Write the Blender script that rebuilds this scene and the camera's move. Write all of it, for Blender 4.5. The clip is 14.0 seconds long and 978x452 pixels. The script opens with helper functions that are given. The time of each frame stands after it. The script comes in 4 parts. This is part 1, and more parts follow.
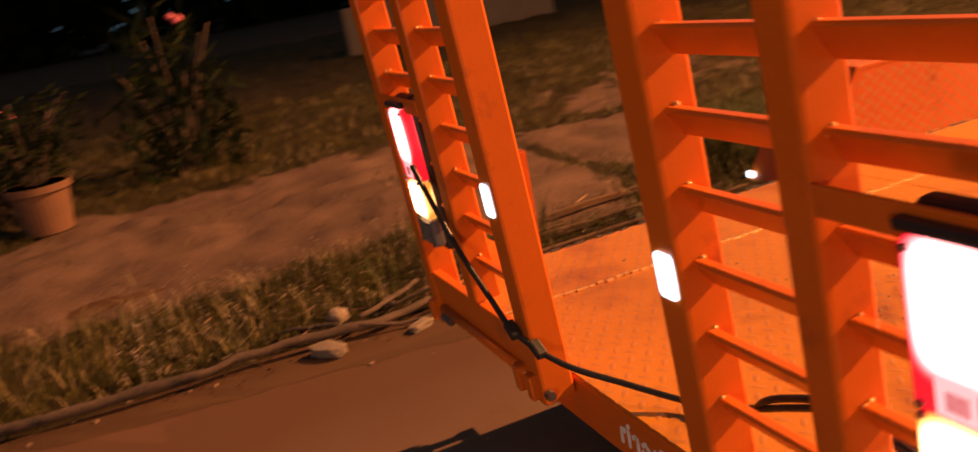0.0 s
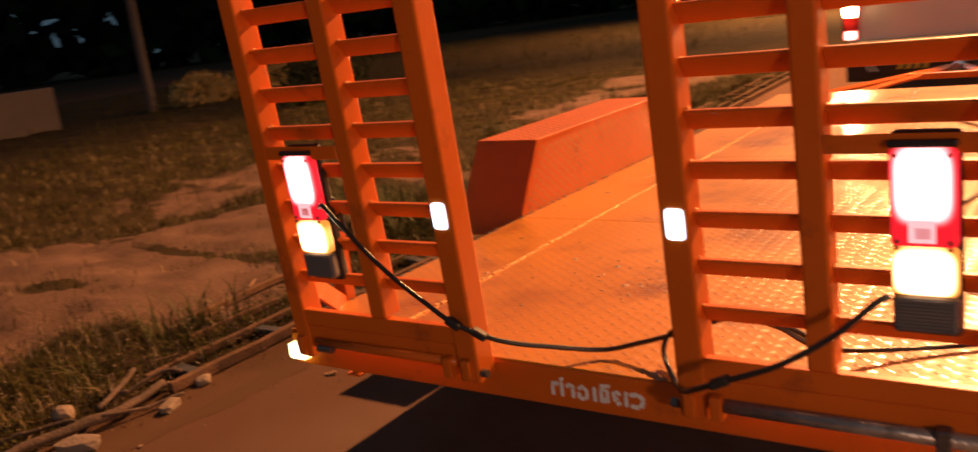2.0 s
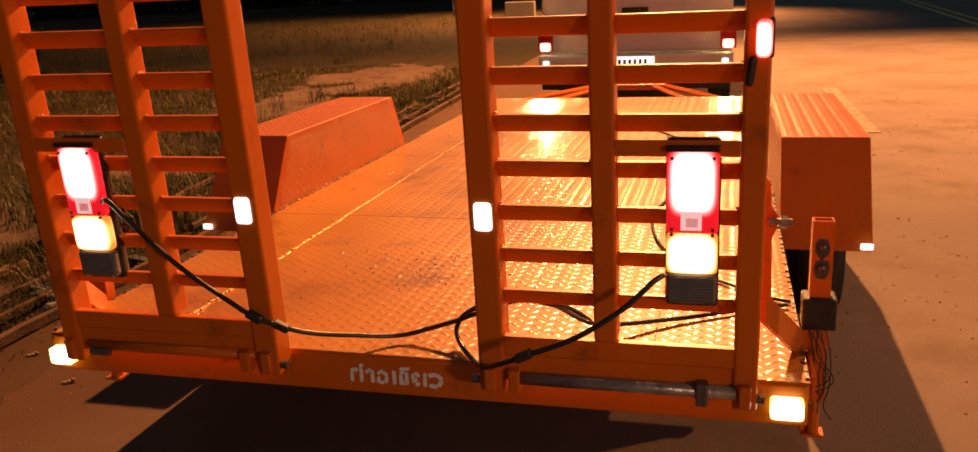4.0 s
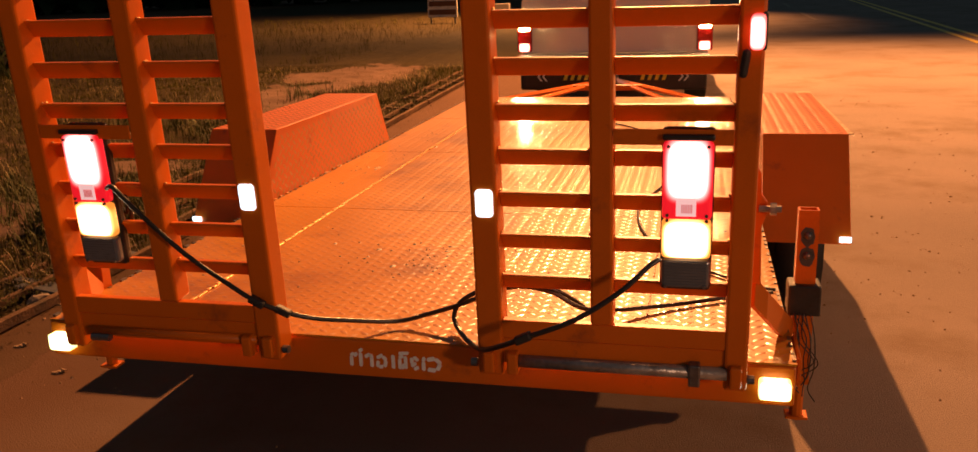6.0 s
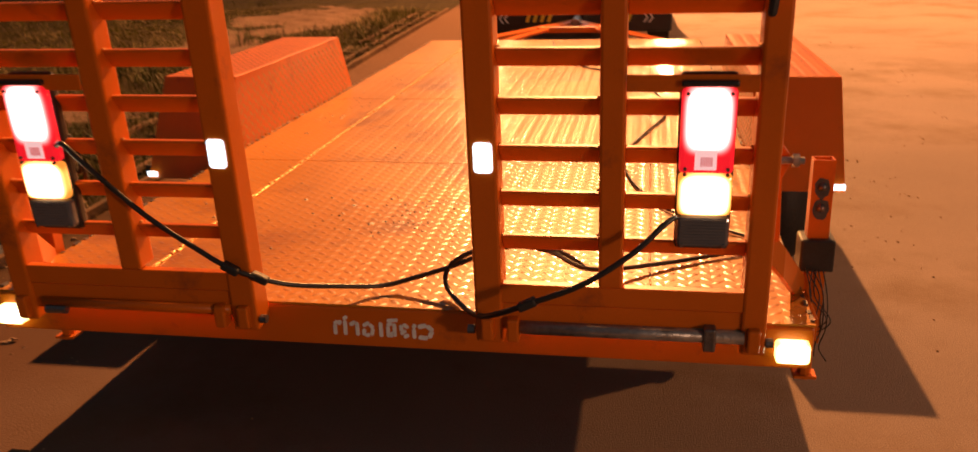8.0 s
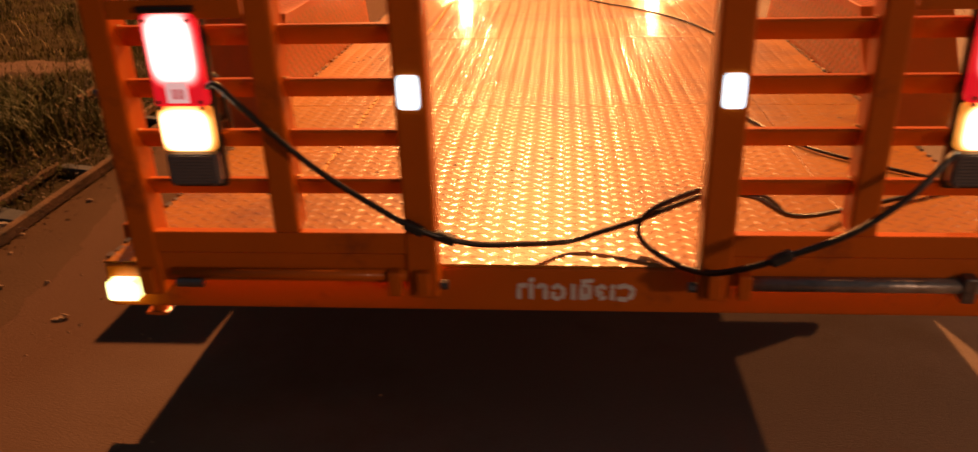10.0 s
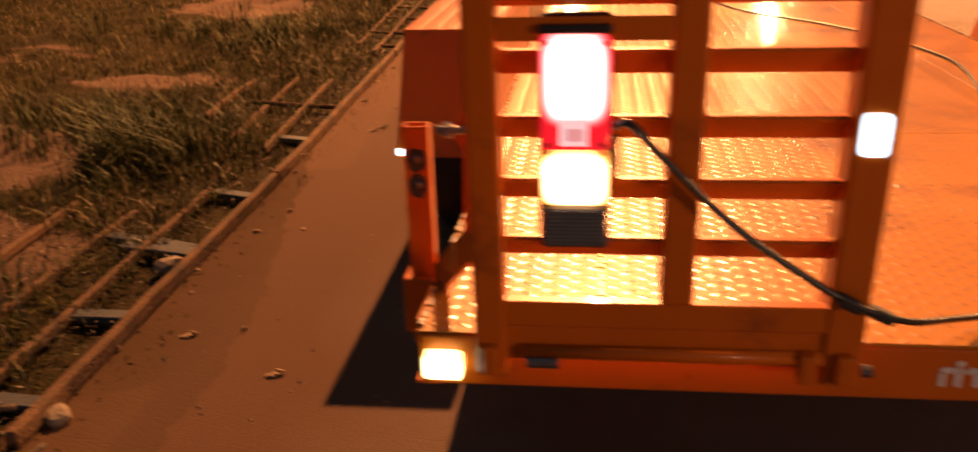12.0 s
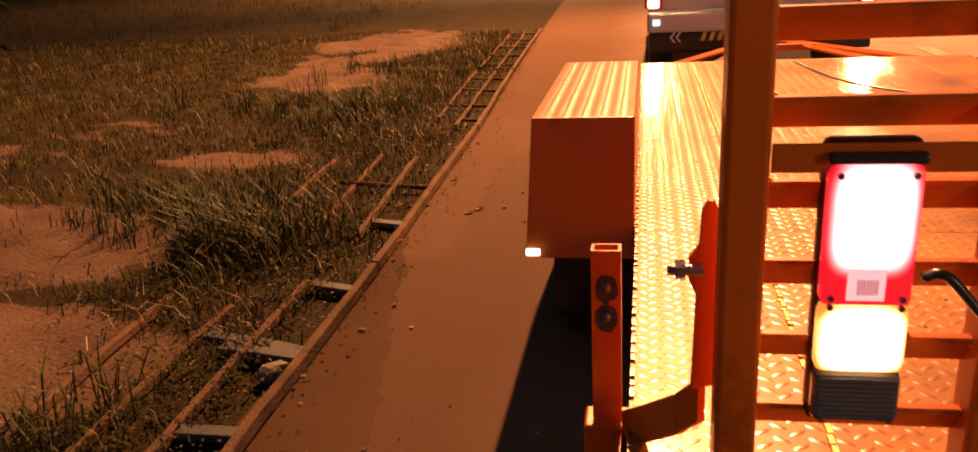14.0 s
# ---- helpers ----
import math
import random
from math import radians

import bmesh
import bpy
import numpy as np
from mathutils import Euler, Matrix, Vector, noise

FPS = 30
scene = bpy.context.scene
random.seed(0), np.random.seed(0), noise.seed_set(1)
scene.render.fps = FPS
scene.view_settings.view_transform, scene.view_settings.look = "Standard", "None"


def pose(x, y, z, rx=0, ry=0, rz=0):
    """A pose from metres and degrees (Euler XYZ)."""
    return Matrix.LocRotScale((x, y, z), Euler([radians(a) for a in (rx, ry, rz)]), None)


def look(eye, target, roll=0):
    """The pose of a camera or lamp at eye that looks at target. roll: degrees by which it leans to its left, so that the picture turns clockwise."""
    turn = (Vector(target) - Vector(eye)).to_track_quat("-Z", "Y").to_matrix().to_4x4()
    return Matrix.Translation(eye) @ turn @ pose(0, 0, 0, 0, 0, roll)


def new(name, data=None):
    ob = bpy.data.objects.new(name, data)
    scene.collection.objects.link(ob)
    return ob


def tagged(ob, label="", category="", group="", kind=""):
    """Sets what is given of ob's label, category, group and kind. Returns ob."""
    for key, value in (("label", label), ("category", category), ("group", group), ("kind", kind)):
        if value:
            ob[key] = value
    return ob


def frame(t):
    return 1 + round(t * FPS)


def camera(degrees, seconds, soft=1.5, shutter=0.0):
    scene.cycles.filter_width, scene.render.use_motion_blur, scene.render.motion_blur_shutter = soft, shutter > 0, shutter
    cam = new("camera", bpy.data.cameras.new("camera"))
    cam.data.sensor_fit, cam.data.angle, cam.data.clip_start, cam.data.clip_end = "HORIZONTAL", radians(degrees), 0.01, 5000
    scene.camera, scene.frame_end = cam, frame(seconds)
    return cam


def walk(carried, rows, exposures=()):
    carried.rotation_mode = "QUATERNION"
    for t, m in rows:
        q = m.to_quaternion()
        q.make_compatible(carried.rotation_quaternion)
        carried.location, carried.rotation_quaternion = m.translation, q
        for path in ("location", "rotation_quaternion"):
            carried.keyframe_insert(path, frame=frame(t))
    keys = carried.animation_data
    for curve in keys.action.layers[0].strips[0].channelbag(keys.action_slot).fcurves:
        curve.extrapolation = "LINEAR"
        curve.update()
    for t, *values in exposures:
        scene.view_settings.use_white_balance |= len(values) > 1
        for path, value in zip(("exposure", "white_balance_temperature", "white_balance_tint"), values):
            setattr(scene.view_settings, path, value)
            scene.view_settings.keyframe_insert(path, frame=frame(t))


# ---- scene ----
cam = camera(57.1, 14.0, shutter=0.7)
PATH = [
    (0, (1.287, -0.727, 1.36), (-0.508, -0.042, 0.804), -10.4),
    (0.5, (1.238, -1.079, 1.355), (-0.391, -0.036, 0.844), -8.4),
    (1, (1.218, -1.359, 1.398), (-0.211, -0.073, 0.848), -4.9),
    (1.5, (1.037, -1.55, 1.391), (-0.263, -0.114, 0.895), -7.3),
    (2, (1.031, -1.789, 1.388), (-0.096, -0.204, 0.924), -7.0),
    (2.5, (1.046, -1.96, 1.44), (0.09, -0.273, 0.95), -5.8),
    (3, (0.946, -1.935, 1.429), (0.101, -0.195, 0.922), -5.1),
    (3.5, (0.872, -1.976, 1.437), (0.314, -0.129, 0.909), -3.1),
    (6, (0.786, -2.114, 1.419), (0.344, -0.235, 0.896), -1.7),
    (6.5, (0.779, -2.103, 1.415), (0.338, -0.226, 0.883), -1.7),
    (7, (0.776, -2.098, 1.414), (0.336, -0.224, 0.872), -1.8),
    (7.2, (0.772, -2.093, 1.411), (0.332, -0.221, 0.862), -1.8),
    (9.3, (0.296, -1.713, 1.282), (0.175, 0.122, 0.495), -1.0),
    (9.5, (0.245, -1.734, 1.252), (0.074, 0.105, 0.486), -1.3),
    (10, (-0.014, -1.774, 1.322), (-0.173, 0.072, 0.569), -1.5),
    (10.5, (-0.185, -1.755, 1.28), (-0.355, 0.1, 0.55), -1.1),
    (11, (-0.349, -1.554, 1.289), (-0.521, 0.299, 0.557), -1.2),
    (11.5, (-0.465, -1.461, 1.27), (-0.659, 0.384, 0.524), -1.4),
    (12, (-0.72, -1.458, 1.295), (-0.95, 0.39, 0.565), -1.8),
    (12.5, (-0.945, -1.396, 1.317), (-1.244, 0.452, 0.612), -1.2),
    (13, (-1.041, -1.253, 1.32), (-1.363, 0.594, 0.623), -1.7),
    (13.5, (-1.051, -1.157, 1.357), (-1.376, 0.718, 0.741), -2.8),
    (14, (-1.016, -1.2, 1.338), (-1.357, 0.678, 0.74), -2.9),
]
walk(cam, [(t, look(eye, target, roll)) for t, eye, target, roll in PATH], [
    (0, 0.36, 6150, 11), (0.5, 0.46, 5950, 11), (1.0, 0.36, 5850, 11), (2.0, 0.28, 6000, 11), (2.6, 0.3, 6050, 11), (3.0, 0.06, 6350, 11), (3.4, 0.02, 6500, 10), (6.0, 0.05, 6600, 10), (6.6, 0.05, 6600, 10), (7.0, 0.18, 6600, 10),
    (9.3, 0.0, 6250, 5), (9.7, -0.08, 6350, 6), (10.1, -0.22, 6800, 12), (10.6, 0.30, 6450, 12), (11.0, 0.10, 6500, 14), (11.5, -0.22, 6650, 11), (12.0, 0.32, 6350, 8), (12.5, 0.18, 6350, 10), (13.0, 0.18, 6350, 13), (14.0, 0.26, 6300, 12)])

# ---- light ----
world = bpy.data.worlds.new("night_sky")
scene.world = world
world.use_nodes = True
bg = world.node_tree.nodes["Background"]
bg.inputs[0].default_value = (0.18, 0.28, 0.34, 1)
bg.inputs[1].default_value = 0.18


def spot_lamp(name, place, aim, watts, colour, cone, radius=0.12):
    """A road lantern with a soft cut-off towards the verge; also makes the added rear fill."""
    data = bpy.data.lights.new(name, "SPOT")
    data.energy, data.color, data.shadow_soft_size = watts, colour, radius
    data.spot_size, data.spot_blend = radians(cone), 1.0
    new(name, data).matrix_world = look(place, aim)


SODIUM = (1.0, 0.395, 0.122)
spot_lamp("street_light_ahead", (-0.6, 16.3, 12.0), (2.1, 5.0, 0.0), 36000, SODIUM, 130)
spot_lamp("street_light_across", (13.4, 14.6, 9.0), (4.6, 5.4, 0.0), 12500, SODIUM, 124)
spot_lamp("street_light_further", (-3.0, 33.0, 9.0), (-6.0, 31.0, 0.0), 60000, SODIUM, 124)
# unseen low fill, added to brighten the rear faces of the ramps
spot_lamp("rear_fill", (9.0, -7.5, 2.1), (0.0, 0.0, 0.7), 1050, (1.0, 0.56, 0.34), 70, 0.5)


# ---- materials ----
def material(name, colour, rough=0.5, metal=0.0, vary=0.15, scale=6.0, fine=80.0, bump=0.1, dirt=None, dirt_amount=0.0, dirt_scale=3.0, coat=0.0, specular=0.5, fade=None, coat_rough=0.05, cover=None):
    m = bpy.data.materials.new(name)
    m.use_nodes = True
    nt = m.node_tree
    p = nt.nodes["Principled BSDF"]
    p.inputs["Metallic"].default_value = metal
    p.inputs["Coat Weight"].default_value = coat
    p.inputs["Coat Roughness"].default_value = coat_rough
    p.inputs["Specular IOR Level"].default_value = specular
    co = nt.nodes.new("ShaderNodeTexCoord")
    big = nt.nodes.new("ShaderNodeTexNoise")
    big.inputs["Scale"].default_value, big.inputs["Detail"].default_value = scale, 5
    small = nt.nodes.new("ShaderNodeTexNoise")
    small.inputs["Scale"].default_value, small.inputs["Detail"].default_value = fine, 3
    for n in (big, small):
        nt.links.new(co.outputs["Object"], n.inputs["Vector"])
    ramp = nt.nodes.new("ShaderNodeValToRGB")
    lo = [c * (1 - vary) for c in colour]
    hi = [min(1, c * (1 + vary)) for c in colour]
    ramp.color_ramp.elements[0].color, ramp.color_ramp.elements[1].color = (*lo, 1), (*hi, 1)
    ramp.color_ramp.elements[0].position, ramp.color_ramp.elements[1].position = 0.3, 0.7
    mixf = nt.nodes.new("ShaderNodeMath")
    mixf.operation = "MULTIPLY_ADD"
    nt.links.new(small.outputs["Fac"], mixf.inputs[0])
    mixf.inputs[1].default_value = 0.4
    add = nt.nodes.new("ShaderNodeMath")
    add.operation = "MULTIPLY"
    add.inputs[1].default_value = 0.6
    nt.links.new(big.outputs["Fac"], add.inputs[0])
    nt.links.new(add.outputs[0], mixf.inputs[2])
    nt.links.new(mixf.outputs[0], ramp.inputs["Fac"])
    out = ramp.outputs["Color"]
    if dirt:
        d = nt.nodes.new("ShaderNodeTexNoise")
        d.inputs["Scale"].default_value, d.inputs["Detail"].default_value = dirt_scale, 8
        d.inputs["Roughness"].default_value = 0.65
        nt.links.new(co.outputs["Object"], d.inputs["Vector"])
        dr = nt.nodes.new("ShaderNodeMapRange")
        dr.inputs["From Min"].default_value, dr.inputs["From Max"].default_value = 0.62 - 0.25 * dirt_amount, 0.78 - 0.2 * dirt_amount
        nt.links.new(d.outputs["Fac"], dr.inputs["Value"])
        mx = nt.nodes.new("ShaderNodeMix")
        mx.data_type = "RGBA"
        nt.links.new(dr.outputs[0], mx.inputs["Factor"])
        nt.links.new(out, mx.inputs["A"])
        mx.inputs["B"].default_value = (*dirt, 1)
        out = mx.outputs["Result"]
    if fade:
        # another tint takes over along x, with a ragged border
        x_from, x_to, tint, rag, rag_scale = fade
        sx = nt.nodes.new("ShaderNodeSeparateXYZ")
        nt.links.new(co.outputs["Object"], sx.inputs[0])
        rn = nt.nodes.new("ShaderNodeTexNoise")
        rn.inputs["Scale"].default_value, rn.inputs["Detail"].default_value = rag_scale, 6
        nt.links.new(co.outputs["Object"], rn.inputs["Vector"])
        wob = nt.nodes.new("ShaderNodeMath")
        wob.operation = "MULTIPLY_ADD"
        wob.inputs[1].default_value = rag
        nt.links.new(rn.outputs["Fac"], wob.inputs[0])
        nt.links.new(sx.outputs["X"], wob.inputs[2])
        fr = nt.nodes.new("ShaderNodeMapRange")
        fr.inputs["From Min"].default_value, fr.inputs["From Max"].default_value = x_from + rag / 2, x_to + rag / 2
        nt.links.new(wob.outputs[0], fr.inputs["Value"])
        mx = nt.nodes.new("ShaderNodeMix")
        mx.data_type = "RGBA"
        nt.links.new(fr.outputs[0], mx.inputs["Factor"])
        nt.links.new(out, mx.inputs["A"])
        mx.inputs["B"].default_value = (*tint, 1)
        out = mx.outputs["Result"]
    if cover:
        # bare patches, by how bare the ground is at each place
        at = nt.nodes.new("ShaderNodeAttribute")
        at.attribute_name = cover[0]
        rn = nt.nodes.new("ShaderNodeTexNoise")
        rn.inputs["Scale"].default_value, rn.inputs["Detail"].default_value, rn.inputs["Roughness"].default_value = 7, 8, 0.7
        nt.links.new(co.outputs["Object"], rn.inputs["Vector"])
        wob = nt.nodes.new("ShaderNodeMath")
        wob.operation = "MULTIPLY_ADD"
        wob.inputs[1].default_value = 0.5
        nt.links.new(rn.outputs["Fac"], wob.inputs[0])
        nt.links.new(at.outputs["Fac"], wob.inputs[2])
        fr = nt.nodes.new("ShaderNodeMapRange")
        fr.inputs["From Min"].default_value, fr.inputs["From Max"].default_value = 0.68, 0.84
        nt.links.new(wob.outputs[0], fr.inputs["Value"])
        cr = nt.nodes.new("ShaderNodeValToRGB")
        cr.color_ramp.elements[0].color, cr.color_ramp.elements[1].color = (*[c * 0.6 for c in cover[1]], 1), (*[c * 1.3 for c in cover[1]], 1)
        cr.color_ramp.elements[0].position, cr.color_ramp.elements[1].position = 0.3, 0.7
        nt.links.new(mixf.outputs[0], cr.inputs["Fac"])
        mx = nt.nodes.new("ShaderNodeMix")
        mx.data_type = "RGBA"
        nt.links.new(fr.outputs[0], mx.inputs["Factor"])
        nt.links.new(out, mx.inputs["A"])
        nt.links.new(cr.outputs["Color"], mx.inputs["B"])
        out = mx.outputs["Result"]
    nt.links.new(out, p.inputs["Base Color"])
    rr = nt.nodes.new("ShaderNodeMapRange")
    rr.inputs["To Min"].default_value, rr.inputs["To Max"].default_value = max(0.03, rough - 0.08), min(1, rough + 0.1)
    nt.links.new(big.outputs["Fac"], rr.inputs["Value"])
    nt.links.new(rr.outputs[0], p.inputs["Roughness"])
    if bump:
        b = nt.nodes.new("ShaderNodeBump")
        b.inputs["Strength"].default_value, b.inputs["Distance"].default_value = bump, 0.01
        nt.links.new(small.outputs["Fac"], b.inputs["Height"])
        nt.links.new(b.outputs[0], p.inputs["Normal"])
    return m


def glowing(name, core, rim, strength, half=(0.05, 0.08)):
    """An emissive surface, for lit lenses and for reflectors, label and plate given a glow: hottest at the middle,
    tinted at the rim. half: half width and height in metres.
    """
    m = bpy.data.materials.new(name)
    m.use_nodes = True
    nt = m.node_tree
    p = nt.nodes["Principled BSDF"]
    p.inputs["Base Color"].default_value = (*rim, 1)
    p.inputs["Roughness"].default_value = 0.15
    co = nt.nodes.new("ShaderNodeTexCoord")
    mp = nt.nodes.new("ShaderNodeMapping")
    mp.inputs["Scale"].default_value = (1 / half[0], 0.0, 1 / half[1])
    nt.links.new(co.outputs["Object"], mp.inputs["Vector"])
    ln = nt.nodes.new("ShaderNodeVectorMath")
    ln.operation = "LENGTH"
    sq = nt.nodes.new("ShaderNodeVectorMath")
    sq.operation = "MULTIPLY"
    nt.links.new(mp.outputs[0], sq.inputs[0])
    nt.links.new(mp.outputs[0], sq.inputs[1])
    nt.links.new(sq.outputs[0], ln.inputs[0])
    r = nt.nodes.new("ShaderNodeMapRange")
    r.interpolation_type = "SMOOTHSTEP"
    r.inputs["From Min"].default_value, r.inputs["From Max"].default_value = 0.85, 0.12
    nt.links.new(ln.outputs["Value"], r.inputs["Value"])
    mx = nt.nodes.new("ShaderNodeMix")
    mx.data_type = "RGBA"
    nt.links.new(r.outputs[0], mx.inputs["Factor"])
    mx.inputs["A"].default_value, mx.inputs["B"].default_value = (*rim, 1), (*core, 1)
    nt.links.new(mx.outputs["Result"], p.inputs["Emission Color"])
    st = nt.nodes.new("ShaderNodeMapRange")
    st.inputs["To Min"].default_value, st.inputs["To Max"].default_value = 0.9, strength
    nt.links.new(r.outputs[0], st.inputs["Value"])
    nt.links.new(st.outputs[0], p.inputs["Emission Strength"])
    return m


ORANGE = material("orange_paint", (0.60, 0.132, 0.007), 0.34, vary=0.14, scale=2.5, fine=420, bump=0.02, dirt=(0.25, 0.06, 0.02), dirt_amount=0.1, dirt_scale=6, specular=0.22, coat=0.12)
DECK = material("deck_paint", (0.46, 0.178, 0.011), 0.40, vary=0.22, scale=1.6, fine=300, bump=0.02, dirt=(0.24, 0.078, 0.014), dirt_amount=0.45, dirt_scale=2.6, specular=0.22, coat=0.42, coat_rough=0.13)
TREAD = material("worn_tread_paint", (0.46, 0.178, 0.011), 0.30, vary=0.22, scale=1.6, fine=300, bump=0.0, dirt=(0.24, 0.078, 0.014), dirt_amount=0.45, dirt_scale=2.6, specular=0.6, coat=0.85, coat_rough=0.08)
STEEL = material("worn_steel", (0.16, 0.15, 0.15), 0.35, metal=0.7, vary=0.4, scale=14, bump=0.2, dirt=(0.30, 0.08, 0.02), dirt_amount=0.2, dirt_scale=8)
BLACK = material("black_plastic", (0.018, 0.017, 0.018), 0.35, vary=0.3, scale=20, bump=0.05)
RUBBER = material("rubber", (0.02, 0.019, 0.018), 0.6, vary=0.3, scale=20, bump=0.2)
CABLE = material("cable_sheath", (0.02, 0.018, 0.016), 0.32, vary=0.3, scale=20, bump=0.05)
WHITE_PAINT = material("white_stencil", (0.82, 0.81, 0.80), 0.5, vary=0.12, scale=60, dirt=(0.65, 0.45, 0.3), dirt_amount=0.1, dirt_scale=45)
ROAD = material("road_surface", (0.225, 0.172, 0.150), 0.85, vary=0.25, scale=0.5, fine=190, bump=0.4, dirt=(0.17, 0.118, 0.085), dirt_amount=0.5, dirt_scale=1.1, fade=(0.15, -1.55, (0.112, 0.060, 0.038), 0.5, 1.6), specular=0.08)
SHOULDER = material("dusty_shoulder", (0.085, 0.045, 0.026), 0.9, specular=0.04, vary=0.3, scale=1.5, fine=180, bump=0.4, dirt=(0.12, 0.08, 0.05), dirt_amount=0.35, dirt_scale=2.5)
DUST = material("red_dust", (0.062, 0.034, 0.019), 0.95, vary=0.4, scale=3.0, fine=120, bump=0.3, dirt=(0.072, 0.040, 0.023), dirt_amount=0.5, dirt_scale=4, fade=(-2.24, -1.86, (0.092, 0.052, 0.031), 0.35, 2.0), specular=0.08)
LINE_WHITE = material("white_line", (0.7, 0.68, 0.62), 0.6, vary=0.2, scale=8, dirt=(0.3, 0.25, 0.2), dirt_amount=0.4, dirt_scale=12)
LINE_WORN = material("worn_lane_paint", (0.33, 0.27, 0.22), 0.85, specular=0.08, vary=0.35, scale=9, dirt=(0.20, 0.14, 0.105), dirt_amount=0.75, dirt_scale=14)
LINE_YELLOW = material("yellow_line", (0.72, 0.48, 0.08), 0.6, vary=0.2, scale=8, dirt=(0.3, 0.25, 0.2), dirt_amount=0.3, dirt_scale=12)
SOIL = material("dark_weedy_soil", (0.032, 0.023, 0.010), 0.95, vary=0.5, scale=2.5, fine=50, bump=0.9, dirt=(0.032, 0.022, 0.012), dirt_amount=0.3, dirt_scale=3.0, cover=("bare", (0.112, 0.070, 0.052)), specular=0.08)
GRASS = material("grass_blades", (0.053, 0.048, 0.010), 0.8, vary=0.65, scale=5, fine=60, bump=0.0, specular=0.06)
# dry grass colour raised for the far tufts, in place of light missing there
STRAW_LIFTED = material("straw_tufts_lifted", (0.44, 0.31, 0.11), 0.8, vary=0.4, scale=3, bump=0.0, specular=0.1)
DRYGRASS = material("dry_grass", (0.27, 0.20, 0.09), 0.7, vary=0.4, scale=3, bump=0.0)
LEAF = material("leaf_green", (0.022, 0.030, 0.009), 0.75, vary=0.6, scale=9, bump=0.0, specular=0.15)
LONG_GRASS = material("long_green_grass", (0.053, 0.058, 0.010), 0.6, vary=0.55, scale=4, fine=60, bump=0.0, specular=0.25)
PIPE = material("bare_steel_pipe", (0.34, 0.31, 0.29), 0.35, metal=0.55, vary=0.35, scale=16, bump=0.2, dirt=(0.12, 0.08, 0.06), dirt_amount=0.3, dirt_scale=12)
WELD = material("weld_metal", (0.72, 0.42, 0.16), 0.3, metal=0.5, vary=0.3, scale=40, bump=0.0)
STAIN = material("oil_stain", (0.055, 0.050, 0.048), 0.5, vary=0.4, scale=60, bump=0.0)
RAIL = material("rusted_bar", (0.125, 0.070, 0.040), 0.85, specular=0.15, vary=0.45, scale=9, fine=90, bump=0.6, dirt=(0.07, 0.05, 0.035), dirt_amount=0.45, dirt_scale=5)
GRIT = material("loose_grit", (0.24, 0.15, 0.09), 0.9, specular=0.1, vary=0.6, scale=30, bump=0.0)
WEED = material("weed_leaves", (0.046, 0.042, 0.011), 0.8, vary=0.7, scale=12, bump=0.0, specular=0.08)
SEED = material("pale_seed_head", (0.34, 0.27, 0.21), 0.9, specular=0.1, vary=0.4, scale=15, bump=0.0)
BRANCH = material("old_branch", (0.075, 0.048, 0.034), 0.9, vary=0.5, scale=7, fine=70, bump=0.7, dirt=(0.04, 0.028, 0.02), dirt_amount=0.45, dirt_scale=5)
LITTER = material("leaf_litter", (0.06, 0.034, 0.016), 0.85, specular=0.1, vary=0.6, scale=20, bump=0.0)
RUSTY = material("rusty_timber", (0.27, 0.165, 0.095), 0.85, vary=0.45, scale=9, fine=90, bump=0.6, dirt=(0.09, 0.06, 0.04), dirt_amount=0.4, dirt_scale=7)
GREYPIPE = material("grey_pipe", (0.055, 0.056, 0.060), 0.5, vary=0.25, scale=10, bump=0.2)
STONE = material("pale_stone", (0.19, 0.145, 0.11), 0.9, vary=0.25, scale=12, bump=0.5)
TRUCK_WHITE = material("white_car_paint", (0.55, 0.54, 0.52), 0.3, vary=0.06, scale=2, bump=0.0, coat=0.4)
GLASS_DARK = material("dark_window_glass", (0.012, 0.012, 0.014), 0.05, vary=0.1, bump=0.0)
CONCRETE = material("pale_concrete", (0.095, 0.078, 0.072), 0.9, vary=0.25, scale=3, bump=0.3, dirt=(0.09, 0.065, 0.05), dirt_amount=0.35)
CLAY = material("clay_pot", (0.15, 0.07, 0.035), 0.8, vary=0.2, scale=6, bump=0.2)
PINK = material("pink_petals", (0.42, 0.08, 0.12), 0.6, vary=0.2, bump=0.0)
RED_DARK = material("red_lens_unlit", (0.30, 0.01, 0.012), 0.15, vary=0.1, bump=0.0)
CLEAR_LENS = material("grey_reverse_lens", (0.12, 0.125, 0.14), 0.12, vary=0.1, scale=30, bump=0.0, coat=0.5)
# light showing through label and print is put in as their own emission
STICKER = glowing("backlit_paper_label", (0.9, 0.55, 0.55), (0.9, 0.55, 0.55), 0.75, (1, 1))
PRINT = glowing("backlit_label_print", (0.55, 0.10, 0.10), (0.55, 0.10, 0.10), 0.5, (1, 1))
YELLOW = material("yellow_film", (0.75, 0.5, 0.03), 0.4, vary=0.1, bump=0.0)
RED_GLOW = glowing("lit_red_lens", (1.0, 0.55, 0.50), (0.75, 0.01, 0.02), 9.0, (0.060, 0.088))
AMBER_GLOW = glowing("lit_amber_lens", (1.0, 0.84, 0.58), (0.85, 0.30, 0.04), 16.0, (0.062, 0.055))
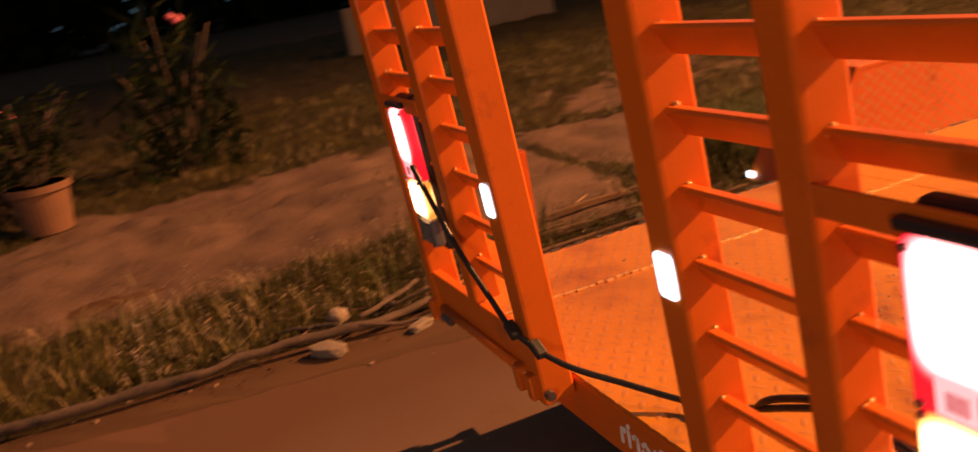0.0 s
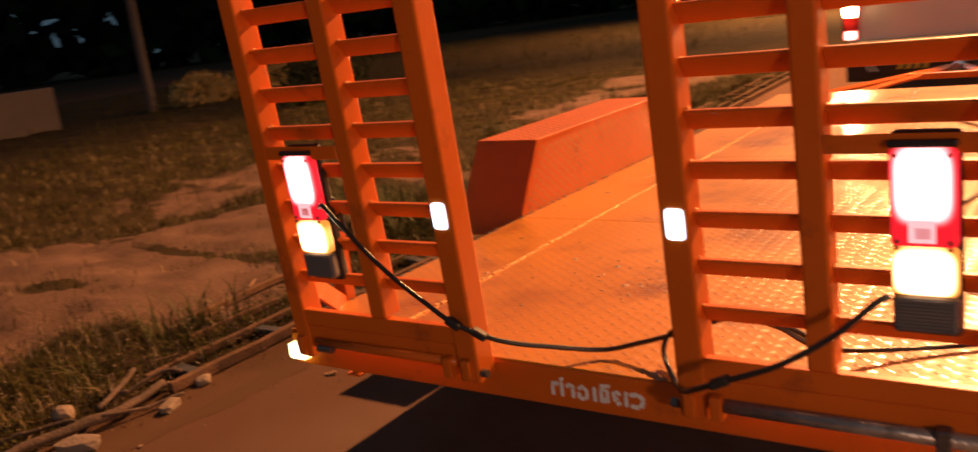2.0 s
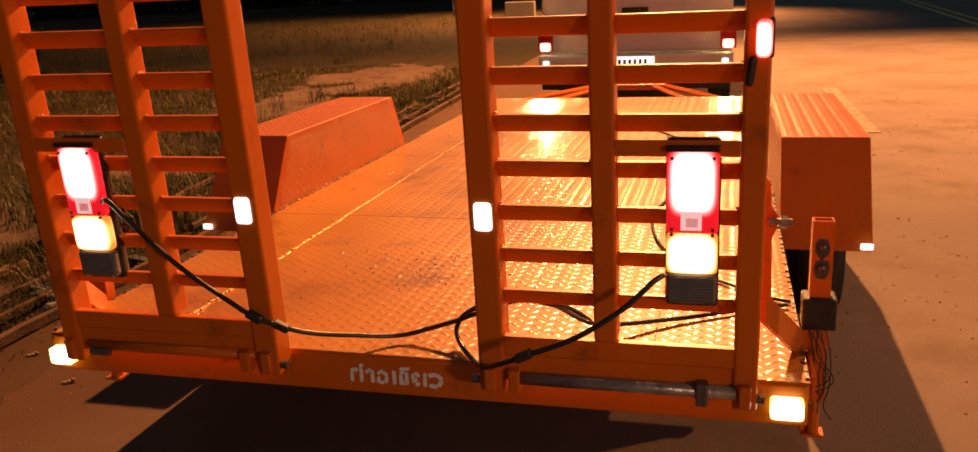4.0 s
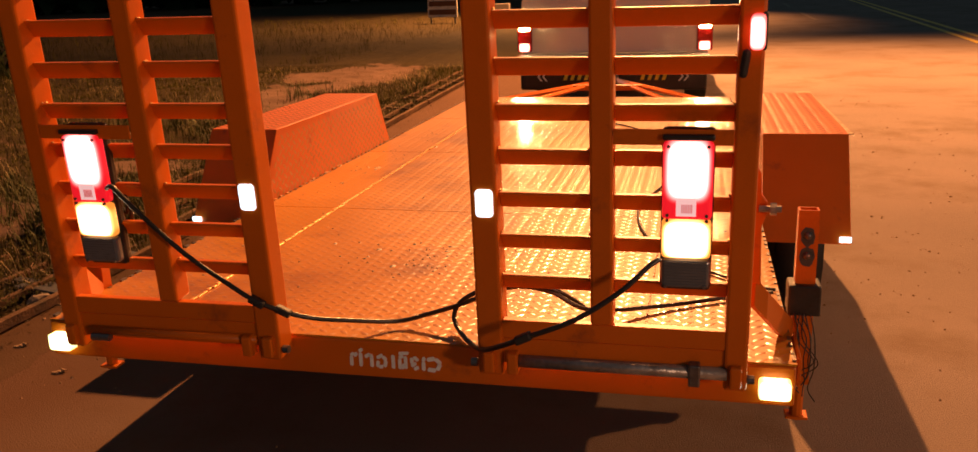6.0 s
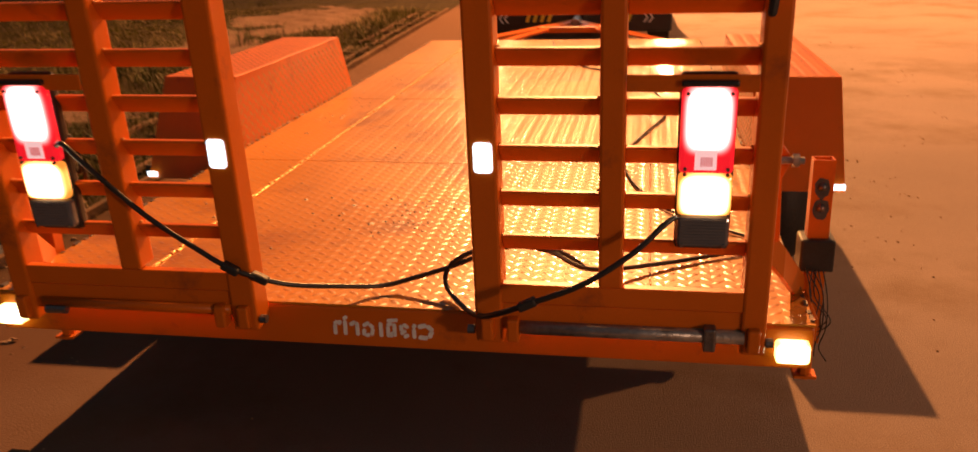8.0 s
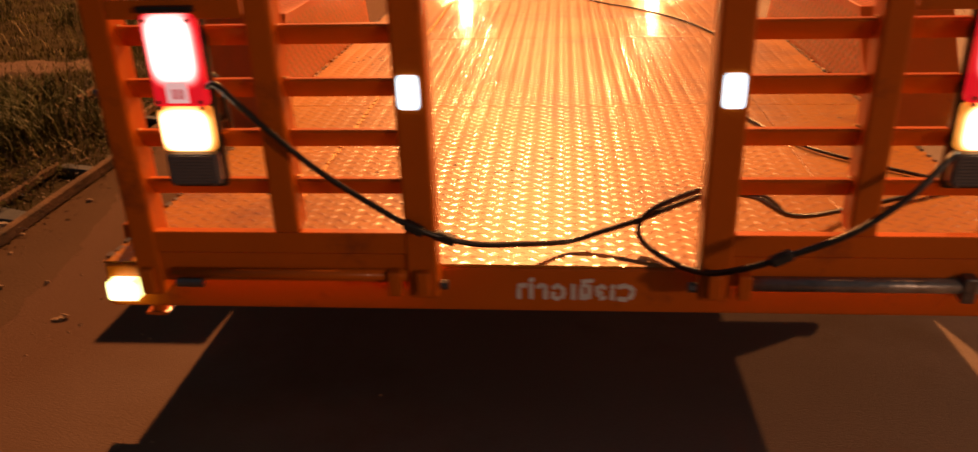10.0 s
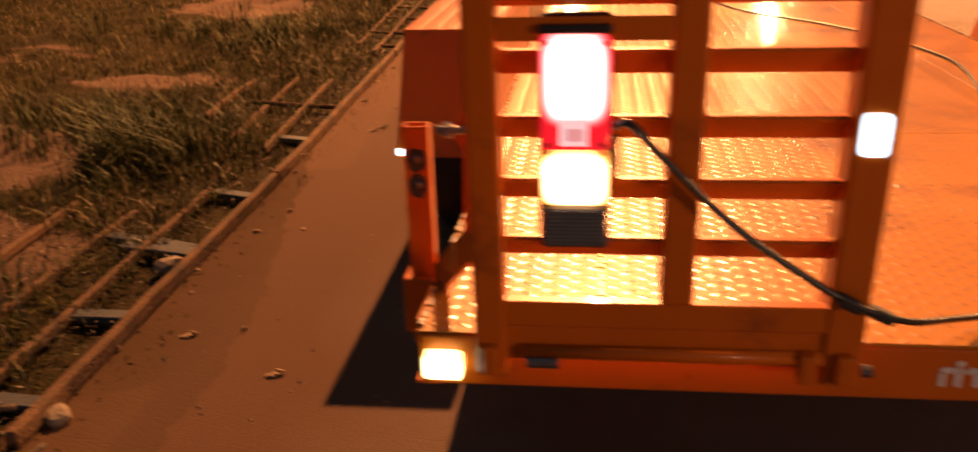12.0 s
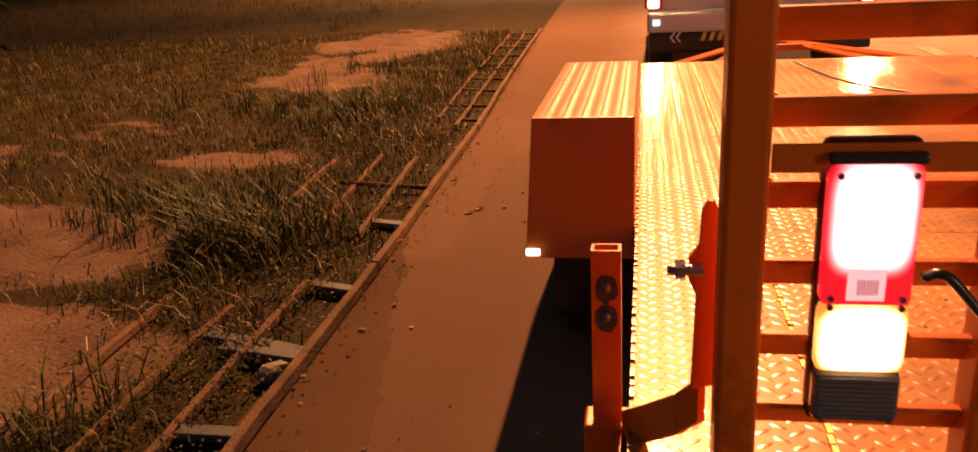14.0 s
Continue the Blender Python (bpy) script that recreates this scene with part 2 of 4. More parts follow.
RED_MARK = glowing("lit_red_marker", (1.0, 0.45, 0.38), (0.8, 0.01, 0.02), 7.0, (0.02, 0.045))
# yellow and white reflectors, no lamps: the light they return is put in as emission
YELLOW_GLOW = glowing("yellow_reflector_glow", (1.0, 1.0, 0.78), (0.80, 0.78, 0.01), 6.0, (0.050, 0.036))
WHITE_GLOW = glowing("white_reflector_glow", (0.80, 0.92, 1.0), (0.55, 0.72, 0.9), 3.2, (0.03, 0.05))
TRUCK_GLOW = glowing("lit_truck_bulb", (1.0, 0.62, 0.26), (0.9, 0.35, 0.10), 900.0, (0.075, 0.075))
TRUCK_RED = glowing("lit_truck_red", (1.0, 0.5, 0.35), (0.7, 0.02, 0.02), 8.0, (0.07, 0.06))
# on the plate this glow stands in for lamp light; bumper lights share it
PLATE_GLOW = glowing("plate_light_glow", (0.9, 0.9, 0.9), (0.8, 0.8, 0.8), 1.6, (0.3, 0.2))


# ---- mesh helpers ----
def box(bm, x0, x1, y0, y1, z0, z1, bevel=0.0, m=None):
    r = bmesh.ops.create_cube(bm, size=1.0)
    vs = r["verts"]
    for v in vs:
        v.co = Vector(((x0 + x1) / 2 + v.co.x * (x1 - x0), (y0 + y1) / 2 + v.co.y * (y1 - y0), (z0 + z1) / 2 + v.co.z * (z1 - z0)))
        if m is not None:
            v.co = m @ v.co
    if bevel:
        es = list({e for v in vs for e in v.link_edges})
        bmesh.ops.bevel(bm, geom=es, offset=bevel, segments=2, affect="EDGES", profile=0.5)
    return bm


def prism(bm, profile, axis, a, b, bevel=0.0):
    """A closed profile of 2D points, pushed from a to b along the axis (x: profile in y, z; y: in x, z; z: in x, y)."""
    def at(p, d):
        return {"x": (d, p[0], p[1]), "y": (p[0], d, p[1]), "z": (p[0], p[1], d)}[axis]
    lo = [bm.verts.new(at(p, a)) for p in profile]
    hi = [bm.verts.new(at(p, b)) for p in profile]
    n = len(profile)
    fs = [bm.faces.new(lo), bm.faces.new(hi[::-1])]
    for i in range(n):
        fs.append(bm.faces.new((lo[i], hi[i], hi[(i + 1) % n], lo[(i + 1) % n])))
    bmesh.ops.recalc_face_normals(bm, faces=fs)
    if bevel:
        es = list({e for f in fs for e in f.edges})
        bmesh.ops.bevel(bm, geom=es, offset=bevel, segments=2, affect="EDGES", profile=0.5)
    return bm


def rounded(x0, x1, z0, z1, r, n=5):
    """Outline of a rectangle with round corners."""
    pts = []
    for cx, cz, a0 in ((x1 - r, z1 - r, 0), (x0 + r, z1 - r, 90), (x0 + r, z0 + r, 180), (x1 - r, z0 + r, 270)):
        for k in range(n + 1):
            a = radians(a0 + 90 * k / n)
            pts.append((cx + r * math.cos(a), cz + r * math.sin(a)))
    return pts


def rod(bm, a, b, r, n=14, r2=None):
    a, b = Vector(a), Vector(b)
    m = Matrix.Translation((a + b) / 2) @ (b - a).to_track_quat("Z", "Y").to_matrix().to_4x4()
    bmesh.ops.create_cone(bm, cap_ends=True, segments=n, radius1=r, radius2=r if r2 is None else r2, depth=(b - a).length, matrix=m)
    return bm


def sweep(bm, pts, r, n=8, steps=6):
    """A round cable through points, smoothed."""
    pts = [Vector(p) for p in pts]
    line = []
    ext = [2 * pts[0] - pts[1], *pts, 2 * pts[-1] - pts[-2]]
    for i in range(1, len(ext) - 2):
        p0, p1, p2, p3 = ext[i - 1 : i + 3]
        for k in range(steps):
            t = k / steps
            line.append(0.5 * (2 * p1 + (p2 - p0) * t + (2 * p0 - 5 * p1 + 4 * p2 - p3) * t * t + (3 * p1 - p0 - 3 * p2 + p3) * t ** 3))
    line.append(pts[-1])
    rings = []
    side = None
    for i, p in enumerate(line):
        d = (line[min(i + 1, len(line) - 1)] - line[max(i - 1, 0)]).normalized()
        if side is None:
            side = d.orthogonal().normalized()
        side = (side - d * side.dot(d)).normalized()
        up = d.cross(side)
        rings.append([bm.verts.new(p + r * (math.cos(2 * math.pi * k / n) * side + math.sin(2 * math.pi * k / n) * up)) for k in range(n)])
    for a, b in zip(rings, rings[1:]):
        for k in range(n):
            bm.faces.new((a[k], a[(k + 1) % n], b[(k + 1) % n], b[k]))
    bm.faces.new(rings[0][::-1])
    bm.faces.new(rings[-1])
    return bm


def part(name, bm, mat, parent=None, label="", smooth=False, origin=None):
    me = bpy.data.meshes.new(name)
    if origin is not None:
        bmesh.ops.translate(bm, verts=bm.verts, vec=-Vector(origin))
    bm.to_mesh(me)
    bm.free()
    me.materials.append(mat)
    if smooth:
        for p in me.polygons:
            p.use_smooth = True
    ob = new(name, me)
    if origin is not None:
        ob.location = origin
    if parent is not None:
        ob.parent = parent
    if label:
        tagged(ob, label)
    return ob


def raw(name, verts, faces, mat, parent=None):
    me = bpy.data.meshes.new(name)
    me.from_pydata(verts, [], faces)
    me.materials.append(mat)
    ob = new(name, me)
    if parent is not None:
        ob.parent = parent
    return ob


def thing(name, place, label, category, group=""):
    ob = new(name)
    ob.location = place
    ob.empty_display_size = 0.1
    return tagged(ob, label, category, group)


def B():
    return bmesh.new()


# ---- ground ----
EDGE, BEND = 0.08, 0.037


def bend(y):
    """How far the road edge lies from its base line at y."""
    return EDGE - BEND * max(0.0, y - 2.3)


bm = B()
box(bm, -400, 400, -400, 400, -0.5, -0.06)
tagged(part("ground", bm, SHOULDER), "dark open ground reaching the horizon", "ground", kind="structure")

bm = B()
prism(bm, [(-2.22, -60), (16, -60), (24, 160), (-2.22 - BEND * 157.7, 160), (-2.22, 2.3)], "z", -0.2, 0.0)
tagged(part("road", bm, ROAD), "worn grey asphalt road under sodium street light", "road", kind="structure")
for name, a, b, w, mat, label in (
    ("lane_line", (2.09, 6.45), (2.05, 9.65), 0.17, LINE_WORN, "worn pale dashed lane line on the asphalt"),
    ("lane_line", (4.30, 27.8), (4.50, 34.3), 0.16, LINE_WORN, "worn white dashed lane line on the asphalt"),
    ("lane_line", (4.62, 40.0), (4.85, 46.0), 0.16, LINE_WORN, "worn white dashed lane line on the asphalt"),
    ("centre_line", (5.55, 9.0), (11.3, 90.0), 0.13, LINE_YELLOW, "faded yellow centre line on the asphalt"),
    ("centre_line", (5.90, 9.0), (11.65, 90.0), 0.13, LINE_YELLOW, "faded yellow centre line on the asphalt"),
):
    bm = B()
    prism(bm, [(a[0] - w / 2, a[1]), (a[0] + w / 2, a[1]), (b[0] + w / 2, b[1]), (b[0] - w / 2, b[1])], "z", 0.002, 0.006)
    tagged(part(name, bm, mat), label, "road marking", kind="structure")


# darker dust that has gathered beside the verge
vs, fs = [], []
for k in range(520):
    y = -4 + 0.035 * k
    edge = -1.80 - 0.16 * abs(min(y, 0.2) - 0.2) - 0.20 * max(0.0, y - 1.1) + 0.06 * noise.noise((y * 0.9, 0, 3)) + 0.035 * noise.noise((y * 4, 0, 7)) + 0.03 * noise.noise((y * 17, 0, 1))
    vs += [(-2.30 + bend(y), y, 0.0012), (max(edge, -2.29 + bend(y)), y, 0.0012)]
    if k:
        fs.append((2 * k - 2, 2 * k - 1, 2 * k + 1, 2 * k))
tagged(raw("dust_strip", vs, fs, DUST), "reddish dust gathered along the road edge", "dust", kind="structure")


def verge_height(x, y):
    x = x - bend(y)
    far = min(1.0, max(0.0, (-2.75 - x) / 0.9))
    step = math.floor(2.6 * noise.noise((x * 0.9, y * 0.9, 5.0)) + 1.3 * noise.noise((x * 3.1, y * 3.1, 8.0)))
    return -0.01 + far * (0.05 + 0.06 * noise.noise((x * 0.55, y * 0.55, 1.3)) + 0.026 * step + 0.02 * noise.noise((x * 2.1, y * 2.1, 4.0))) + 0.010 * noise.noise((x * 7, y * 7, 2.0))


BARE = ((-4.7, 0.2, 1.35, 2.6, 1.0), (-4.0, 2.6, 0.85, 0.55, 1.0), (-3.25, 1.40, 0.55, 0.42, 1.1), (-3.7, 4.25, 0.5, 0.40, 0.8), (-6.2, 3.9, 1.0, 1.0, 0.6),
        (-5.4, 5.5, 0.8, 0.45, 0.5), (-4.4, 8.2, 0.75, 1.2, 0.85), (-4.7, 11.5, 1.0, 2.2, 0.9), (-4.35, 1.0, 0.22, 0.2, -0.8), (-3.8, 1.25, 0.18, 0.16, -0.8), (-4.6, 2.0, 0.9, 0.10, -0.5),
        (-3.95, 1.95, 0.7, 0.09, -0.6), (-4.3, 9.4, 0.3, 0.25, -0.6), (-4.9, 10.6, 0.35, 0.2, -0.6))


def sand(x, y):
    """How bare the soil is: above 0.5 sandy, below overgrown."""
    bare = 0.02
    for cx, cy, rx, ry, k in BARE:
        q = ((x - cx) / rx) ** 2 + ((y - cy) / ry) ** 2
        if q < 6:
            bare += k * math.exp(-q * q * 0.7)
    return bare + 0.34 * noise.noise((x * 0.9, y * 1.2, 7.7)) + 0.36 * noise.noise((x * 2.2, y * 3.0, 3.1)) + 0.22 * noise.noise((x * 5.0, y * 6.5, 9.1))


verts, faces = [], []
gx = [-2.28 - 0.065 * i for i in range(92)] + [-8.4 - 1.0 * 1.16 ** i for i in range(21)]
gy = [-14 + 0.8 * i for i in range(13)] + [-3.6 + 0.07 * i for i in range(245)] + [13.6 + 1.3 * 1.08 ** i * i * 0.6 for i in range(1, 24)]
for y in gy:
    for x in gx:
        x += bend(y)
        verts.append((x, y, verge_height(x, y)))
nx = len(gx)
for j in range(len(gy) - 1):
    for i in range(nx - 1):
        a = j * nx + i
        faces.append((a, a + nx, a + nx + 1, a + 1))
verge = raw("verge_ground", verts, faces, SOIL)
for p in verge.data.polygons:
    p.use_smooth = True
layer = verge.data.attributes.new("bare", "FLOAT", "POINT")
for i, v in enumerate(verts):
    layer.data[i].value = sand(v[0], v[1]) if v[0] > -9.5 else 0.0
tagged(verge, "sandy roadside earth with bare patches and weeds", "verge", kind="structure")

rng = random.Random(7)


def blades(name, spots, mat, label, height, width, spread):
    vs, fs = [], []
    for x, y, k, s in spots:
        z = verge_height(x, y)
        for _ in range(k):
            a = rng.uniform(0, 6.283)
            h = height * s * rng.uniform(0.5, 1.25)
            bx, by = x + rng.gauss(0, spread * 0.35), y + rng.gauss(0, spread * 0.35)
            lean = rng.uniform(0.25, 1.25) * h
            dx, dy = math.cos(a), math.sin(a)
            w = width * rng.uniform(0.7, 1.3)
            n = len(vs)
            vs += [(bx - dy * w, by + dx * w, z - 0.01), (bx + dy * w, by - dx * w, z - 0.01),
                   (bx + dx * lean * 0.35 + dy * w * 0.8, by + dy * lean * 0.35 - dx * w * 0.8, z + h * 0.6), (bx + dx * lean * 0.35 - dy * w * 0.8, by + dy * lean * 0.35 + dx * w * 0.8, z + h * 0.6),
                   (bx + dx * lean, by + dy * lean, z + h * 0.85)]
            fs += [(n, n + 1, n + 2, n + 3), (n + 3, n + 2, n + 4)]
    return tagged(raw(name, vs, fs, mat), label, "grass", kind="stuff")


spots, dry = [], []
for _ in range(24000):
    x, y = -2.42 - 9.0 * rng.random() ** 1.5, rng.uniform(-3.5, 13)
    x += bend(y)
    e = x - bend(y)
    bare = 0.5 if (e > -2.85 and 0.2 < y < 2.3) or (e > -3.0 and 2.9 < y < 4.35) else 0.65 if e > -2.8 and y > 5.3 else 0
    if rng.random() < bare:
        continue
    if sand(x, y) < 0.46 or rng.random() < 0.03:
        near = math.exp(-(((x - bend(y) + 2.95) / 0.45) ** 2))
        (spots if rng.random() < 0.85 else dry).append((x, y, 4, 0.55 + 0.5 * near + 0.5 * rng.random() ** 3))
for _ in range(3500):
    x, y = -rng.uniform(6, 26), rng.uniform(0, 34)
    spots.append((x, y, 5, 2.6))
clumps = []
for cx, cy, sx, sy, n in ((-3.35, 3.0, 0.25, 0.25, 24), (-2.90, 2.55, 0.13, 0.14, 30), (-3.35, 5.7, 0.22, 0.5, 22), (-4.5, 6.3, 0.3, 0.25, 8), (-3.05, 2.7, 0.2, 0.22, 16), (-2.75, 0.55, 0.10, 0.3, 5), (-3.75, 3.35, 0.25, 0.12, 6), (-3.9, 8.6, 0.5, 0.4, 9)):
    for _ in range(n):
        clumps.append((rng.gauss(cx, sx), rng.gauss(cy, sy), 22, rng.uniform(0.6, 1.25)))
blades("verge_grass", spots, GRASS, "dull green weeds and grass along the roadside", 0.085, 0.0028, 0.26)
blades("arching_grass", clumps, LONG_GRASS, "long arching grass clumps beside the lying frames", 0.25, 0.0034, 0.16)
blades("dry_grass", dry, DRYGRASS, "dry straw-coloured grass stalks on the verge", 0.13, 0.0022, 0.22)
vs, fs = [], []
for _ in range(9000):
    x, y = -2.40 - 1.2 * rng.random() ** 1.3, rng.uniform(-3, 9)
    x += bend(y)
    if sand(x, y) > 0.6:
        continue
    z, s = verge_height(x, y) + rng.uniform(0.01, 0.09), rng.uniform(0.005, 0.012)
    a, t = rng.uniform(0, 6.28), rng.uniform(-0.7, 0.7)
    n = len(vs)
    u, w = Vector((math.cos(a), math.sin(a), t)) * s, Vector((-math.sin(a), math.cos(a), rng.uniform(-0.5, 0.5))) * s * 0.6
    c = Vector((x, y, z))
    vs += [c - u, c + w, c + u, c - w]
    fs.append((n, n + 1, n + 2, n + 3))
for _ in range(1500):
    # small tufts that grow through the nearer lying frame and spill over its outer rail
    y = rng.uniform(-0.9, 2.1)
    x = -2.30 - 1.05 * rng.random() if rng.random() < 0.85 else rng.uniform(-2.30, -2.14)
    if sand(x, y) > 0.6 or noise.noise((x * 4.0, y * 4.0, 6.0)) < -0.15 or (x > -2.30 and not 0.1 < y < 0.95):
        continue
    base, tall = max(0.0, verge_height(x, y)), rng.uniform(0.02, 0.085) if x < -2.3 else 0.02
    for _ in range(7):
        c = Vector((x + rng.gauss(0, 0.018), y + rng.gauss(0, 0.018), base + tall * rng.uniform(0.2, 1.0)))
        a, s = rng.uniform(0, 6.28), rng.uniform(0.005, 0.011)
        u, w = Vector((math.cos(a), math.sin(a), rng.uniform(-0.6, 0.6))) * s, Vector((-math.sin(a), math.cos(a), rng.uniform(-0.5, 0.5))) * s * 0.55
        n = len(vs)
        vs += [c - u, c + w, c + u, c - w]
        fs.append((n, n + 1, n + 2, n + 3))
tagged(raw("verge_weeds", vs, fs, WEED), "low leafy weeds beside the road edge", "weeds", kind="stuff")


vs, fs = [], []
for _ in range(5200):
    x, y = -2.22 - 1.0 * rng.random() ** 1.4, rng.uniform(-1, 12)
    x += bend(y)
    s = rng.uniform(0.004, 0.011)
    z = verge_height(x, y) + rng.uniform(0.004, 0.03)
    a = rng.uniform(0, 6.28)
    n = len(vs)
    u, w = Vector((math.cos(a), math.sin(a), rng.uniform(-0.4, 0.4))) * s, Vector((-math.sin(a), math.cos(a), rng.uniform(-0.4, 0.4))) * s * 0.6
    c = Vector((x, y, z))
    vs += [c - u, c + w, c + u, c - w]
    fs.append((n, n + 1, n + 2, n + 3))
for _ in range(900):
    y = rng.uniform(-1, 9)
    x, sz, a = -2.24 + 0.16 * rng.random() ** 2.2 + bend(y), rng.uniform(0.004, 0.013), rng.uniform(0, 6.28)
    n = len(vs)
    u, w = Vector((math.cos(a), math.sin(a), 0.2)) * sz, Vector((-math.sin(a), math.cos(a), rng.uniform(-0.3, 0.3))) * sz * 0.5
    c = Vector((x, y, 0.006))
    vs += [c - u, c + w, c + u, c - w]
    fs.append((n, n + 1, n + 2, n + 3))
tagged(raw("leaf_litter", vs, fs, LITTER), "dark dead leaves scattered between the lying frames", "leaf litter", kind="stuff")


vs, fs = [], []
for _ in range(2400):
    y = -1 + 10 * rng.random() ** 1.5
    x, sz, a = -2.28 - 1.1 * rng.random() ** 1.3 + bend(y), rng.uniform(0.003, 0.011), rng.uniform(0, 6.28)
    c = Vector((x, y, verge_height(x, y) + rng.uniform(0.006, 0.05)))
    n = len(vs)
    u, w = Vector((math.cos(a), math.sin(a), rng.uniform(-0.6, 0.6))) * sz, Vector((-math.sin(a), math.cos(a), rng.uniform(-0.6, 0.6))) * sz * 0.6
    vs += [c - u, c + w, c + u, c - w]
    fs.append((n, n + 1, n + 2, n + 3))
tagged(raw("pale_litter", vs, fs, STONE), "pale dry leaf scraps among the weeds", "leaf litter", kind="stuff")


# pale seed heads on thin stalks
vs, fs = [], []
for _ in range(650):
    y = -0.9 + 5.5 * rng.random() ** 1.6
    x = -2.32 - 1.3 * rng.random() + bend(y)
    if sand(x, y) > 0.62:
        continue
    foot = Vector((x, y, verge_height(x, y)))
    tip = foot + Vector((rng.gauss(0, 0.02), rng.gauss(0, 0.02), rng.uniform(0.04, 0.15)))
    a, n, q = rng.uniform(0, 3.14), len(vs), rng.uniform(0.0025, 0.0050)
    side = Vector((math.cos(a), math.sin(a), 0))
    vs += [foot - side * 0.0007, foot + side * 0.0007, tip + side * 0.0007, tip - side * 0.0007]
    vs += [tip + Vector(d) * q for d in ((1, 0, 0), (0, 1, 0), (-1, 0, 0), (0, -1, 0), (0, 0, 1.3), (0, 0, -1.3))]
    fs.append((n, n + 1, n + 2, n + 3))
    fs += [(n + 4 + k, n + 4 + (k + 1) % 4, n + 8) for k in range(4)] + [(n + 4 + (k + 1) % 4, n + 4 + k, n + 9) for k in range(4)]
tagged(raw("seed_heads", vs, fs, SEED), "pale seed heads of small weeds on thin stalks", "weeds", kind="stuff")

bm = B()
for _ in range(150):
    y = rng.uniform(-1, 7)
    x, a, ln = -2.2 - 0.9 * rng.random() + bend(y), rng.uniform(0, 3.14), rng.uniform(0.03, 0.13)
    z = max(0.0, verge_height(x, y)) + rng.uniform(0.008, 0.03)
    d = Vector((math.cos(a), math.sin(a), rng.uniform(-0.15, 0.15))) * ln / 2
    rod(bm, Vector((x, y, z)) - d, Vector((x, y, z)) + d, rng.uniform(0.0015, 0.004), 5)
tagged(part("twig_litter", bm, RUSTY), "small dry twigs between the lying frames", "twigs", kind="stuff")


# ---- frames lying along the verge ----
def lying_frame(rails, planks, pipes=()):
    x0, y0 = rails[0][:2]
    f = thing("lying_frame", (x0, y0, 0.0), "brown timber frame lying half overgrown along the road edge", "frame", "frames on the verge")

    def bar(name, a, b, w, h, z, mat):
        bm = B()
        d = Vector((b[0] - a[0], b[1] - a[1], 0))
        n = max(2, int(d.length / 0.25))
        side = Vector((d.y, -d.x, 0)).normalized() * w / 2
        rings = []
        for k in range(n + 1):
            c = Vector((a[0] - x0, a[1] - y0, z)) + d * k / n
            c.z += 0.008 * noise.noise((c.x * 3, c.y * 3 + y0, 1)) + (verge_height(c.x + x0, c.y + y0) if a[0] < -2.6 else 0)
            c.x += 0.010 * noise.noise((c.y * 1.3, x0 * 3, y0))
            q = h * (1 + 0.12 * noise.noise((c.y * 5, a[0] * 9, 3)))
            rings.append([bm.verts.new(c + v) for v in (-side, side, side * 0.92 + Vector((0, 0, q)), -side * 0.92 + Vector((0, 0, q)))])
        for p, r in zip(rings, rings[1:]):
            for k in range(4):
                bm.faces.new((p[k], p[(k + 1) % 4], r[(k + 1) % 4], r[k]))
        bm.faces.new(rings[0][::-1])
        bm.faces.new(rings[-1])
        bmesh.ops.recalc_face_normals(bm, faces=bm.faces)
        bmesh.ops.bevel(bm, geom=[e for e in bm.edges if e.calc_face_angle(0) > 0.8], offset=0.004, segments=1, affect="EDGES")
        part(name, bm, mat, f)

    for k, (xa, ya, xb, yb) in enumerate(rails):
        bar("rail", (xa, ya), (xb, yb), 0.036 if k == 0 else 0.03, 0.048 if k == 0 else 0.036, 0.006, RAIL)
    for xa, ya, xb, yb in planks:
        bar("cross_plank", (xa, ya), (xb, yb), 0.065, 0.028, 0.0, GREYPIPE)
    for xa, ya, xb, yb in pipes:
        bm = B()
        rod(bm, (xa - x0, ya - y0, 0.03), (xb - x0, yb - y0, 0.03), 0.014, 8)
        part("cross_bar", bm, RAIL, f, smooth=True)


lying_frame([(-2.140, 0.26, -2.163, 2.30), (-2.365, 0.30, -2.400, 2.13), (-2.610, 0.72, -2.635, 1.90), (-2.870, 0.95, -2.925, 1.95)],
            [(-2.40, 0.46, -2.160, 0.44), (-2.395, 0.95, -2.145, 0.94), (-2.615, 1.64, -2.150, 1.51), (-2.495, 1.51, -2.150, 1.44), (-2.385, 2.13, -2.160, 2.07)])
lying_frame([(-2.166, 2.32, -2.258, 5.30), (-2.380, 2.75, -2.491, 4.40), (-2.647, 3.00, -2.757, 4.50), (-2.940, 3.35, -2.991, 4.25)],
            [(-2.431, 3.02, -2.184, 2.95)], [(-2.797, 3.75, -2.211, 3.62)])
lying_frame([(-2.261, 5.34, -2.414, 8.40), (-2.438, 5.40, -2.590, 8.35), (-2.659, 5.80, -2.830, 8.50)],
            [], [(-2.464, 5.66, -2.266, 5.61), (-2.701, 6.35, -2.295, 6.24), (-2.733, 7.20, -2.339, 7.02), (-2.770, 7.90, -2.384, 7.78)])
